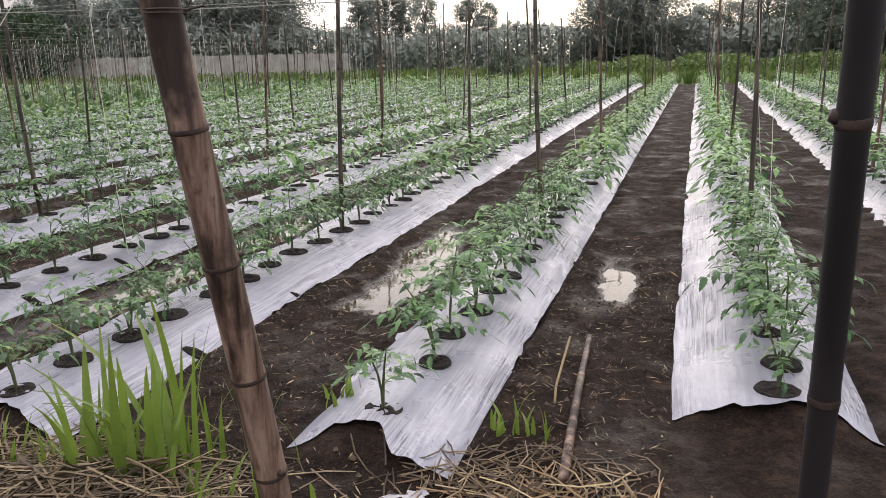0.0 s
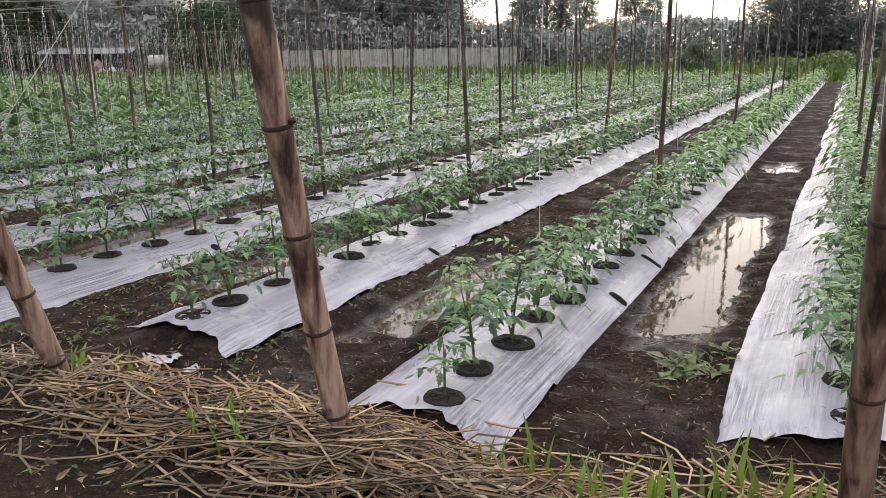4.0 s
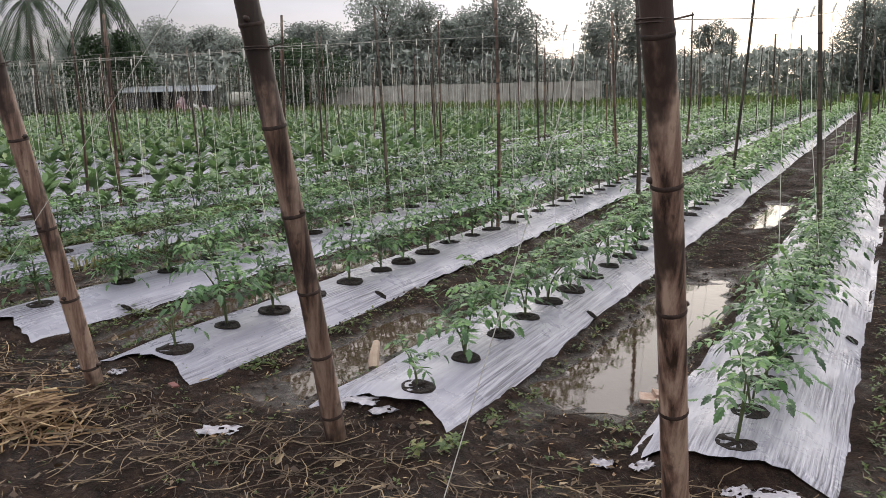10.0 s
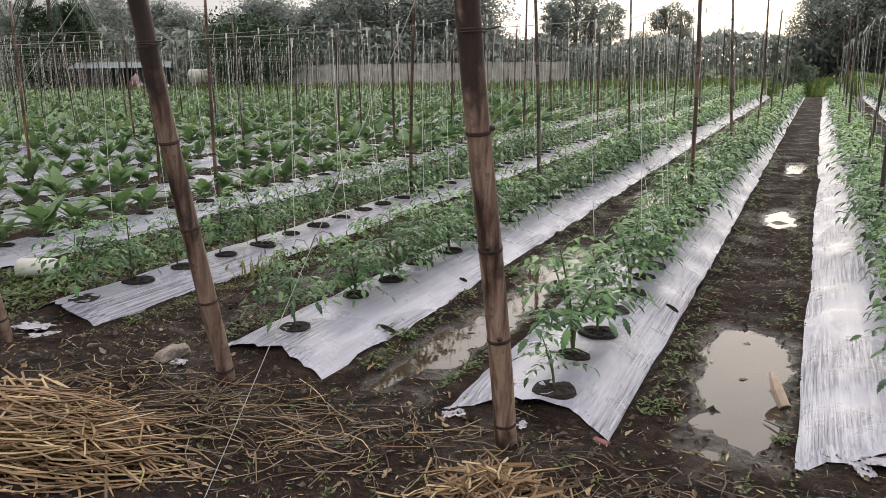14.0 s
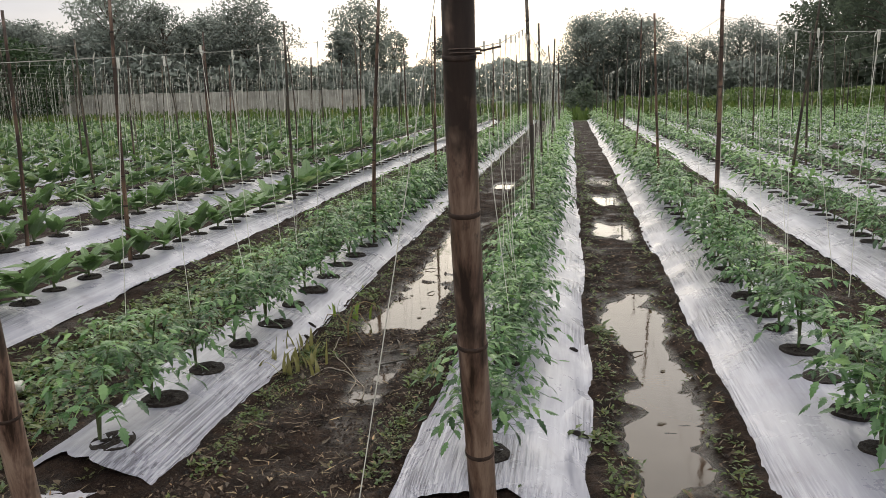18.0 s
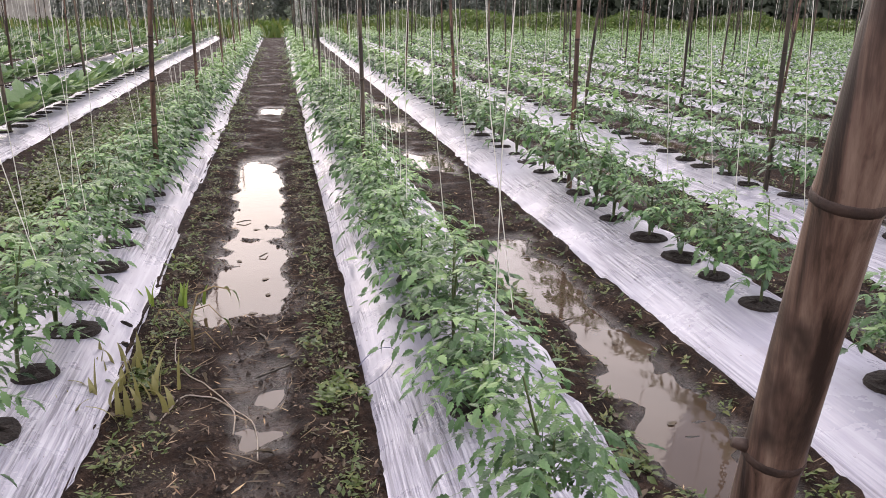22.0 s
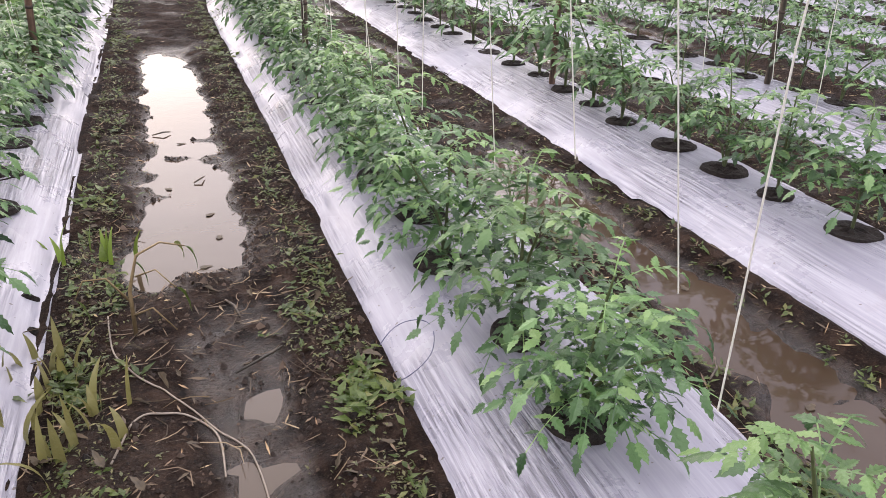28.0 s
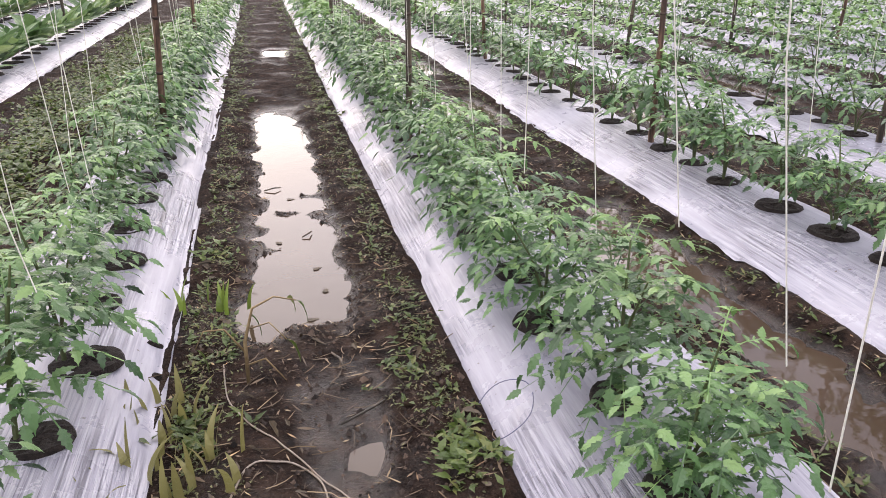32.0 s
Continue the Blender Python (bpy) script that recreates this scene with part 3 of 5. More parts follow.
def leaflet(length, width, lobes, fold, droop):
    """A folded leaf blade along +x with an edge of forward teeth."""
    rim = TOOTHED if lobes > 4 else OVATE if lobes > 1 else BLADE
    n = len(rim)
    v = [(0, 0, 0)]
    for x, w in rim:
        back = max(x - (0.10 if w > 0.6 and n > 1 else 0.03), 0.01)
        v.append((back * length, 0, -droop * length * back * back))
    v.append((length, 0, -droop * length))
    for s in (1, -1):
        for x, w in rim:
            w = width * 0.5 * w
            v.append((x * length, s * w * math.cos(fold), w * math.sin(fold) - droop * length * x * x - 0.25 * w * w / width))
    f = []
    for s in (0, 1):
        o = n + 2 + s * n
        for k in range(n + 1):
            e0, e1 = o + k - 1, o + k
            q = (k, k + 1, e1) if k == 0 else (k, k + 1, e0) if k == n else (k, k + 1, e1, e0)
            f.append(q if s else q[::-1])
    return np.array(v), f


def compound(h, r, base, heading, length, rise, pairs, lobes, size):
    """A tomato leaf: leaflets along a drooping midrib."""
    ca, sa = math.cos(heading), math.sin(heading)
    pts = []
    for k in range(pairs + 2):
        t = k / (pairs + 1)
        d = length * t
        pts.append(np.array([base[0] + ca * d, base[1] + sa * d, base[2] + rise * d - length * t * t * (0.32 + rise * 0.48)]))
    across = np.array([-sa, ca, 0.25]) * 0.0016
    if lobes > 1:
        rib = [q for p in pts for q in (p - across, p + across)]
        h.add(rib, [(2 * k, 2 * k + 2, 2 * k + 3, 2 * k + 1) for k in range(len(pts) - 1)])
    for k in range(1, pairs + 2):
        p = pts[k]
        sl = pts[k] - pts[k - 1]
        pitch = -math.atan2(sl[2], math.hypot(sl[0], sl[1]))
        if k == pairs + 1:
            sides = [0.0]
        else:
            sides = [1.0, -1.0]
        for s in sides:
            grow_ = size * (1.25 if s == 0 else (0.65 + 0.5 * math.sin(math.pi * k / (pairs + 1)))) * (0.85 + 0.3 * r.random())
            v, f = leaflet(grow_, grow_ * (0.56 if lobes > 4 else 0.56), lobes, r.uniform(-0.2, 0.5), 0.05 + 0.45 * r.random())
            a = heading + s * (0.95 + 0.3 * r.random())
            m = turn(r.normal(0, 0.25), pitch * (0.9 if s == 0 else 0.5) + r.normal(0.1, 0.22), a)
            h.v.append(v @ m.T + p)
            h.f.extend([tuple(i + h.n for i in q) for q in f])
            h.n += len(v)
        if lobes > 4 and k <= pairs:                # small leaflets between the large pairs
            for s in (1.0, -1.0):
                v, f = leaflet(size * 0.42, size * 0.26, 3, r.uniform(-0.2, 0.5), 0.2)
                h.add(v @ turn(r.normal(0, 0.4), pitch * 0.5 + r.normal(0, 0.3), heading + s * 1.2).T + (pts[k] + pts[k - 1]) / 2, f)


def tomato(seed, height, spread, leaves, pairs, lobes, size, low):
    """Foliage and stem of one plant, standing at the origin."""
    r = np.random.default_rng(seed)
    h, st = Heap(), Heap()
    stems = []
    for k in range(1 + int(r.integers(1, 3))):
        lean = r.normal(0, 0.10 + 0.10 * (k > 0), 2)
        hh = height * (1 if k == 0 else 0.65 + 0.25 * r.random())
        pts = [(lean[0] * hh * t * t * 1.6, lean[1] * hh * t * t * 1.6, hh * t) for t in (0, 0.3, 0.6, 0.95)]
        stems.append((pts, hh))
        st.tube(pts, [0.0065, 0.006, 0.0045, 0.0025], 5)
    for i in range(leaves):
        pts, hh = stems[i % len(stems)]
        t = low + (1 - low) * ((i + r.random()) / leaves)
        k = min(int(t * 3), 2)
        f = t * 3 - k
        b = np.array(pts[k]) * (1 - f) + np.array(pts[k + 1]) * f
        a = i * 2.4 + r.normal(0, 0.3)
        ln = spread * (0.62 + 0.55 * math.sin(math.pi * min(0.15 + t * 0.85, 1))) * (0.8 + 0.4 * r.random())
        compound(h, r, b, a, ln, 0.35 + 0.75 * t + r.normal(0, 0.12), pairs, lobes, size * (0.8 + 0.4 * math.sin(math.pi * t)))
    return h, st


def tomato_meshes(count, seed, **kw):
    out = []
    for k in range(count):
        h, st = tomato(seed + k, **kw)
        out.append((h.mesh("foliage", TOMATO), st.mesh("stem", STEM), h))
    return out


NEARB = tomato_meshes(6, 170, height=0.47, spread=0.22, leaves=56, pairs=4, lobes=9, size=0.043, low=0.10)
NEARM = tomato_meshes(6, 180, height=0.45, spread=0.19, leaves=34, pairs=4, lobes=9, size=0.042, low=0.30)
BUSHY = tomato_meshes(7, 100, height=0.47, spread=0.22, leaves=38, pairs=3, lobes=3, size=0.060, low=0.10)
MID = tomato_meshes(7, 150, height=0.46, spread=0.20, leaves=22, pairs=3, lobes=3, size=0.058, low=0.28)
YOUNG = tomato_meshes(7, 200, height=0.41, spread=0.21, leaves=20, pairs=4, lobes=9, size=0.048, low=0.36)
SMALL = tomato_meshes(3, 300, height=0.30, spread=0.16, leaves=8, pairs=3, lobes=9, size=0.044, low=0.38)
FARB = [tomato(400 + k, 0.48, 0.25, 13, 2, 1, 0.09, 0.12)[0] for k in range(6)]
FARY = [tomato(430 + k, 0.42, 0.24, 11, 2, 1, 0.085, 0.25)[0] for k in range(6)]


def broad_leaves(seed, n, size):
    """A rosette of broad upright leaves, one blade after another."""
    r = np.random.default_rng(seed)
    out = []
    for i in range(n):
        a = i * 2.4 + r.normal(0, 0.3)
        s = size * (0.7 + 0.5 * r.random())
        v, f = leaflet(s, s * 0.68, 3, 0.2 + 0.25 * r.random(), 0.2 + 0.2 * r.random())
        m = turn(r.normal(0, 0.2), -(0.35 + 0.8 * r.random()), a)
        out.append((v @ m.T + np.array([0.03 * math.cos(a), 0.03 * math.sin(a), 0.05 + 0.14 * i / n]), f))
    return out


def broad_plant(seed, n, size):
    h = Heap()
    for v, f in broad_leaves(seed, n, size):
        h.add(v, f)
    return h


BROAD_MESH = [[mesh("leaf", v, f, BROAD) for v, f in broad_leaves(500 + k, 12, 0.275)] for k in range(5)]
h = Heap()
h.tube([(0, 0, -0.02), (0.005, 0, 0.1), (0, 0.005, 0.2)], [0.012, 0.01, 0.005], 6)
BROAD_STEM = h.mesh("stem", STEM)
FARBROAD = [broad_plant(520 + k, 11, 0.30) for k in range(5)]

rp = np.random.default_rng(33)
far_crops = {}
for px, py, pz, c in plants_at:
    first = [f for x, f in BEDS if x == c][0]
    spin = Matrix.Rotation(rp.random() * 6.28, 4, "Z")
    tilt = Matrix.Rotation(rp.normal(0, 0.06), 4, "X")
    s = 0.85 + 0.3 * rp.random()
    broad = c < -13
    px -= 0.06 if c == -11.99 else 0.0
    row_k = next((k for k, (x, _) in enumerate(ROWS) if x == c), None)
    if rp.random() < 0.03 and py > 1.5:
        continue
    if row_k is not None:
        reach = 10 if c < -8 else 7 if c < -5 else 6
    else:
        reach = 7 if -18.5 < c < -13 else 0
    if py < reach and not broad:
        edge = py - first < 0.25
        if edge and c > -10:
            kind_, s = SMALL, s * 0.95
        elif c < -8:
            kind_ = MID if c > -9.5 or (c < -11 and py < 4.5) or py < 1.0 else BUSHY
            s *= 1.12 if c > -9.5 else 1.0
            if py < 4.2:
                kind_ = NEARM if kind_ is MID else NEARB
        else:
            kind_ = YOUNG
        fo, st, _ = kind_[int(rp.integers(len(kind_)))]
        m = Matrix.Translation((px, py, pz)) @ spin @ tilt @ Matrix.Scale(s, 4)
        label = ("young tomato plant with bare lower stem rising from the mulch film" if kind_ not in (BUSHY, NEARB)
                 else "bushy green tomato plant growing through the mulch film")
        ob = thing("tomato_plant", label, "tomato plant", "tomato plants", at=m)
        part("foliage", fo, ob)
        part("stem", st, ob)
    elif py < reach:
        m = Matrix.Translation((px, py, pz - 0.02)) @ spin @ tilt @ Matrix.Scale(s, 4)
        ob = thing("leafy_vegetable", "broad-leaved green vegetable growing through the film", "vegetable", "broad-leaved vegetables", at=m)
        part("stem", BROAD_STEM, ob)
        for me in BROAD_MESH[int(rp.integers(5))]:
            part("leaf", me, ob)
    else:
        h = far_crops.setdefault(c, Heap())
        src = (FARBROAD if broad else FARB if c < -8 or rp.random() < 0.3 else FARY)
        p = src[int(rp.integers(len(src)))]
        h.add(np.concatenate(p.v), p.f, Matrix.Translation((px, py, pz)) @ spin @ tilt @ Matrix.Scale(s * 1.05, 4))
for c, h in far_crops.items():
    if c < -13:
        thing("vegetable_row", "row of broad-leaved green vegetables further off", "vegetables", kind="stuff", me=h.mesh("vegetable_row", BROAD))
    else:
        thing("tomato_row", "row of green tomato plants further off", "tomato plants", kind="stuff", me=h.mesh("tomato_row", TOMATO))

# ---------------------------------------------------------------- head posts of bamboo
# base x, base y, lean of the top in x and y per metre, girth, heights of the joints
POSTS = [(1.41, 0.01, -0.01, -0.202, 0.021, (0.3, 0.66, 1.03, 1.42, 1.8)), (0.028, 0.606, -0.013, -0.177, 0.050, (0.28, 0.62, 0.97, 1.34, 1.72)),
         (-1.527, 0.352, 0.005, -0.205, 0.043, (0.15, 0.58, 1.05, 1.55, 2.0)), (-3.03, 0.096, 0.003, -0.219, 0.043, (0.3, 0.61, 0.93, 1.25, 1.58, 1.93)),
         (-4.50, 0.131, -0.014, -0.277, 0.045, (0.2, 0.52, 0.87, 1.23, 1.58, 1.95)), (-6.115, 0.034, -0.016, -0.258, 0.043, (0.17, 0.50, 0.84, 1.21, 1.59, 1.97)),
         (-7.488, -0.009, -0.001, -0.194, 0.043, (0.2, 0.47, 0.74, 1.04, 1.36, 1.70, 2.05)), (-8.95, -0.067, -0.005, -0.176, 0.043, (0.18, 0.54, 0.89, 1.30, 1.73, 2.12)),
         (-10.39, -0.006, -0.001, -0.178, 0.042, (0.14, 0.49, 0.84, 1.22, 1.61, 2.0)), (-11.93, -0.043, 0.084, -0.183, 0.042, (0.2, 0.55, 0.9, 1.27, 1.62)),
         (-13.5, 0.9, 0.0, -0.15, 0.04, (0.2, 0.6, 1.0, 1.4, 1.8))]


def bamboo(k, x, y, lx, ly, girth, nodes, height=2.3):
    r = np.random.default_rng(900 + k)
    post = thing("bamboo_post", "slim dark pole leaning outward at a bed's end" if k == 0 else "thick weathered brown bamboo post leaning outward at a bed's end", "post", "bamboo head posts", at=Matrix.Translation((x, y, 0)))
    body, sides = Heap(), 16
    pts, rad = [], []
    zs = sorted({-0.25, height, *nodes, *[n - 0.018 for n in nodes], *[n + 0.018 for n in nodes], *[n + 0.17 for n in nodes if n + 0.17 < height]})
    for z in zs:
        wob = 0.012 * math.sin(z * 2.3 + k)
        pts.append((lx * z + wob, ly * z, z))
        at_node = any(abs(z - n) < 1e-6 for n in nodes)
        rad.append(girth * (1.0 - 0.07 * z / height) * (1.06 if at_node else 1.0))
    body.tube(pts, rad, sides)
    part("culm", body.mesh("culm", DARKPOLE if k == 0 else BAMBOO, True), post)
    for n in nodes:
        ring = Heap()
        g = girth * (1.0 - 0.07 * n / height)
        ax = Vector((lx, ly, 1)).normalized()
        p = Vector((lx * n + 0.012 * math.sin(n * 2.3 + k), ly * n, n))
        ring.tube([p - ax * 0.011, p - ax * 0.004, p + ax * 0.003, p + ax * 0.010], [g * 1.01, g * 1.075, g * 1.06, g * 1.01], sides)
        if r.random() < 0.75:
            a = r.random() * 6.28
            out = Vector((math.cos(a), math.sin(a), 0.25))
            ring.tube([p + out * g * 0.8, p + out * g * (1.25 + 0.2 * r.random())], [0.013, 0.008], 6)
        part("node_ring", ring.mesh("node_ring", NODE, True), post, "dark swollen bamboo joint")
    return post


for k, p in enumerate(POSTS):
    bamboo(k, *p)

# ---------------------------------------------------------------- stakes, lines and hanging twine
LINE_Z = 2.0
rs = np.random.default_rng(55)


def stake_geometry(seed, height):
    """A bamboo stake and its joints, standing at the origin."""
    r = np.random.default_rng(seed)
    h, joints = Heap(), []
    bend = r.normal(0, 0.02, 2)
    at = lambda z: (bend[0] * math.sin(z * 1.7), bend[1] * math.sin(z * 1.4), z)
    girth = lambda z: 0.021 - 0.0028 * z
    zs = np.linspace(-0.2, height, 9)
    h.tube([at(z) for z in zs], [girth(z) for z in zs], 8)
    z = 0.22 + 0.1 * r.random()
    while z < height - 0.1:
        ring = Heap()
        ring.tube([at(z - 0.009), at(z), at(z + 0.009)], [girth(z) * 1.01, girth(z) * 1.16, girth(z) * 1.01], 8)
        joints.append(ring)
        z += 0.26 + 0.06 * r.random()
    return h, joints


STAKES = [stake_geometry(600 + k, 2.25 + 0.09 * k) for k in range(6)]
STAKE_MESH = [[(h.mesh("culm", mat, True), [q.mesh("node_ring", NODE, True) for q in joints]) for h, joints in STAKES] for mat in (STAKE, BROWNSTAKE)]
FIRST_STAKE = {0.12: 4.7, -1.50: 4.4, -2.93: 4.4, -4.54: 4.33, -6.03: 4.12, -7.43: 4.15, -8.93: 4.45, -10.47: 4.8, -11.99: 4.85, -13.92: 3.97}
far_stakes = Heap()
for c, front in BEDS:
    y = FIRST_STAKE.get(c, 4.3 + rs.normal(0, 0.25))
    while y < row_end(c):
        x = c + rs.normal(0, 0.03)
        m = pose(x, y, 0.02, rs.normal(0, 1.8), rs.normal(0, 1.8), rs.random() * 360)
        k = int(rs.integers(6))
        brown = rs.random() < (0.65 if c < -8 else 0.3)
        if (-20 < c < 8 and y < 24) or y < 7:
            culm, joints = STAKE_MESH[int(brown)][k]
            label = "slim reddish brown bamboo trellis stake standing in a planted bed" if brown else "thin dark bamboo trellis stake standing in a planted bed"
            stake = thing("bamboo_stake", label, "stake", "trellis stakes", at=m)
            part("culm", culm, stake)
            if y < 10 and c in FIRST_STAKE:
                for q in joints:
                    part("node_ring", q, stake)
        else:
            far_stakes.add(np.concatenate(STAKES[k][0].v), STAKES[k][0].f, m)
        y += 4.1 + rs.normal(0, 0.25)
thing("far_stakes", "many thin bamboo trellis stakes in the far rows", "stakes", kind="stuff", me=far_stakes.mesh("far_stakes", STAKE))

for c, front in BEDS:
    end = row_end(c)
    line, r = Heap(), np.random.default_rng(int(700 + c * 10))
    post = next((p for p in POSTS if abs(p[0] - c) < 0.25), None)
    y0 = post[1] + post[3] * 1.62 - 0.03 if post else front
    x0 = post[0] + post[2] * 1.62 if post else c
    pts = [(x0, y0, 1.62 if post else 1.8)]
    y = 4.4
    while y < end:
        pts.append((c - 0.03, (pts[-1][1] + y) / 2, (pts[-1][2] + LINE_Z) / 2 - 0.035))
        pts.append((c - 0.03, y, LINE_Z + r.normal(0, 0.03)))
        y += 4.1
    line.tube(pts, 0.0019, 4, False)
    ob = thing("trellis_line", "taut pale trellis line strung over the stakes of a row", "trellis line", "trellis lines", "structure", line.mesh("trellis_line", GUYLINE))
    dense = 0.75 if -24 < c < -9.5 else 0.45 if c <= -24 else 0.4 if c < -7 else 0.12
    drops = Heap()
    y = front + 0.5
    while y < min(end, 26):
        if r.random() < dense:
            x = c + r.normal(0, 0.05)
            zt = LINE_Z - 0.03 - 0.38 * max(0.0, 1 - (y - y0) / (4.4 - y0)) + r.normal(0, 0.015)
            low = 0.45 + 0.25 * r.random()
            sw = r.normal(0, 0.05, 2)
            thick = 0.0016 if y < 9 else 0.0021
            seg = [(c - 0.03, y, zt), (c - 0.03 + (x - c) * 0.5 + sw[0] * 0.4, y + sw[1] * 0.4, (zt + low) / 2), (x + sw[0], y + sw[1], low)]
            if -12.5 < c < -8 and y < 6:
                one = Heap()
                one.tube(seg, thick, 4, False)
                one.tube([(c - 0.03, y, zt - 0.03), (c - 0.03, y, zt + 0.015)], 0.006, 4)
                part("hanging_string", one.mesh("hanging_string", TWINE), ob)
            else:
                drops.tube(seg, thick, 3, False)
                drops.tube([(c - 0.03, y, zt - 0.03), (c - 0.03 + 0.02, y, zt + 0.03)], 0.006, 3)
        y += 0.385
    if drops.n:
        far = part("hanging_strings", drops.mesh("hanging_strings", TWINE), ob)
        tagged(far, "white strings hanging from the line to the plants", kind="stuff")

# ---------------------------------------------------------------- guy strings of the head posts
for k, (x, y, lx, ly, g, nodes) in enumerate(POSTS[:10]):
    h = Heap()
    top = Vector((x + lx * 2.02, y + ly * 2.02, 2.02))
    foot = Vector((x - 0.02, y - 2.2, 0.05))
    h.tube([top.lerp(foot, t) - Vector((0, 0, 0.06 * t * (1 - t))) for t in (0, 0.25, 0.5, 0.75, 1)], 0.0009, 5)
    a = Vector((lx, ly, 1)).normalized()
    for t in (-0.008, 0.0, 0.008):
        h.tube([top + a * t + Vector((math.cos(q) * (g + 0.003), math.sin(q) * (g + 0.003), 0)) for q in np.linspace(0, 2 * math.pi, 13)], 0.002, 4, False)
    thing("guy_string", "thin pale guy string tied round a bamboo post", "string", "guy strings", me=h.mesh("guy_string", GUYLINE))
    peg = Heap()
    peg.tube([(foot.x, foot.y + 0.01, -0.12), (foot.x, foot.y - 0.01, 0.10)], [0.009, 0.012], 7)
    thing("wooden_peg", "short dark wooden peg driven into the soil", "peg", "guy pegs", me=peg.mesh("wooden_peg", STAKE))
    tie = Heap()
    p = Vector((x + lx * 1.62, y + ly * 1.62, 1.62))
    for t in (-0.005, 0.004):
        tie.tube([p + a * t + Vector((math.cos(q) * (g + 0.003), math.sin(q) * (g + 0.003), 0)) for q in np.linspace(0, 2 * math.pi, 13)], 0.0022, 4, False)
    tie.tube([p + Vector((g, 0, 0)), p + Vector((g + 0.05, 0.01, 0.01))], 0.0025, 5)
    thing("wire_tie", "dark wire tie twisted round a bamboo post", "wire", "wire ties", me=tie.mesh("wire_tie", NODE))

# ---------------------------------------------------------------- trees and distance


def crown_geometry(seed, height, radius, leaves, size, low=0.25, clumps=26):
    r = np.random.default_rng(seed)
    h, st = Heap(), Heap()
    st.tube([(0, 0, -0.2), (0.1 * r.normal(), 0.1 * r.normal(), height * 0.35), (0.2 * r.normal(), 0.2 * r.normal(), height * 0.7), (0.3 * r.normal(), 0.2 * r.normal(), height * 0.92)],
            [height * 0.022, height * 0.017, height * 0.01, height * 0.004], 8)
    for c in range(clumps):
        t = low + (1 - low) * (c + r.random()) / clumps
        wide = radius * (0.35 + 0.75 * math.sin(math.pi * min(1, (t - low) / (1 - low) * 0.8 + 0.18)))
        a = c * 2.4 + r.normal(0, 0.4)
        d = wide * (0.35 + 0.65 * r.random())
        p = np.array([math.cos(a) * d, math.sin(a) * d, height * t])
        st.tube([(0, 0, height * t * 0.78), tuple(p * np.array([0.5, 0.5, 0.93])), tuple(p)], [height * 0.007, height * 0.004, 0.015], 5, False)
        n = leaves // clumps
        q = r.normal(0, 1, (n, 3))
        q /= np.linalg.norm(q, axis=1)[:, None]
        q *= (r.random(n) ** 0.45)[:, None] * np.array([1.0, 1.0, 0.72]) * radius * (0.30 + 0.16 * r.random())
        for k in range(n):
            s = size * (0.6 + 0.8 * r.random())
            m = turn(r.normal(0, 0.8), r.normal(0, 0.8), r.random() * 6.28)
            v = np.array([(-s, 0, 0), (-0.2 * s, -0.42 * s, 0.08 * s), (s, 0, -0.15 * s), (-0.1 * s, 0.45 * s, 0.05 * s)]) @ m.T
            h.v.append(v + p + q[k])
            h.f.append((h.n, h.n + 1, h.n + 2, h.n + 3))
            h.n += 4
    return h, st


def tree(seed, height, radius, leaves, size, mat, low=0.25, clumps=26):
    h, st = crown_geometry(seed, height, radius, leaves, size, low, clumps)
    ob = thing("tree", "tall broadleaf tree beyond the field, haze painted into its pale leaves", "tree", "trees round the field")
    part("trunk", st.mesh("trunk", BARK, True), ob)
    part("crown", h.mesh("crown", mat), ob)
    return ob


KINDS = [tree(1000 + k, 9.0, 3.0 + 0.35 * (k % 3), 8200, 0.14, HAZECROWN, 0.08, 48) for k in range(5)]
TALL = [tree(1010 + k, 10.0, 2.0 + 0.3 * k, 6500, 0.135, HAZECROWN, 0.2) for k in range(2)]
DARKS = [tree(1020 + k, 9.5, 3.1, 8000, 0.17, DARKCROWN, 0.1, 40) for k in range(3)]
rt = np.random.default_rng(77)
VIEW = (-6.0, -2.2)
spots = []


def band(az0, az1, dist, h0, h1, gap, kinds):
    az = az0
    while (az - az1) * (az0 - az1) >= 0:
        spots.append((az + rt.normal(0, gap * 0.2), dist + rt.normal(0, 3.5), rt.uniform(h0, h1), kinds))
        az += gap if az1 > az0 else -gap


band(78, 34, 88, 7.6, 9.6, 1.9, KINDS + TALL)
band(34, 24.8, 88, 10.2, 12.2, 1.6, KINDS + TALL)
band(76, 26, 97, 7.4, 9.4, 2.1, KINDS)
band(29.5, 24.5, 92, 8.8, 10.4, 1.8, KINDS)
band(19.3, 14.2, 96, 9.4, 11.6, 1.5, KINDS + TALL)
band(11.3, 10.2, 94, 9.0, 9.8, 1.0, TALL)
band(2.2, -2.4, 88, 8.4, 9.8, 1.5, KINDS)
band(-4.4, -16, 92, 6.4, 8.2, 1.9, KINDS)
band(-17, -62, 68, 8.0, 11.0, 2.6, DARKS + KINDS[:2])
band(-14.5, -64, 80, 9.0, 12.0, 2.6, DARKS)
used = set()
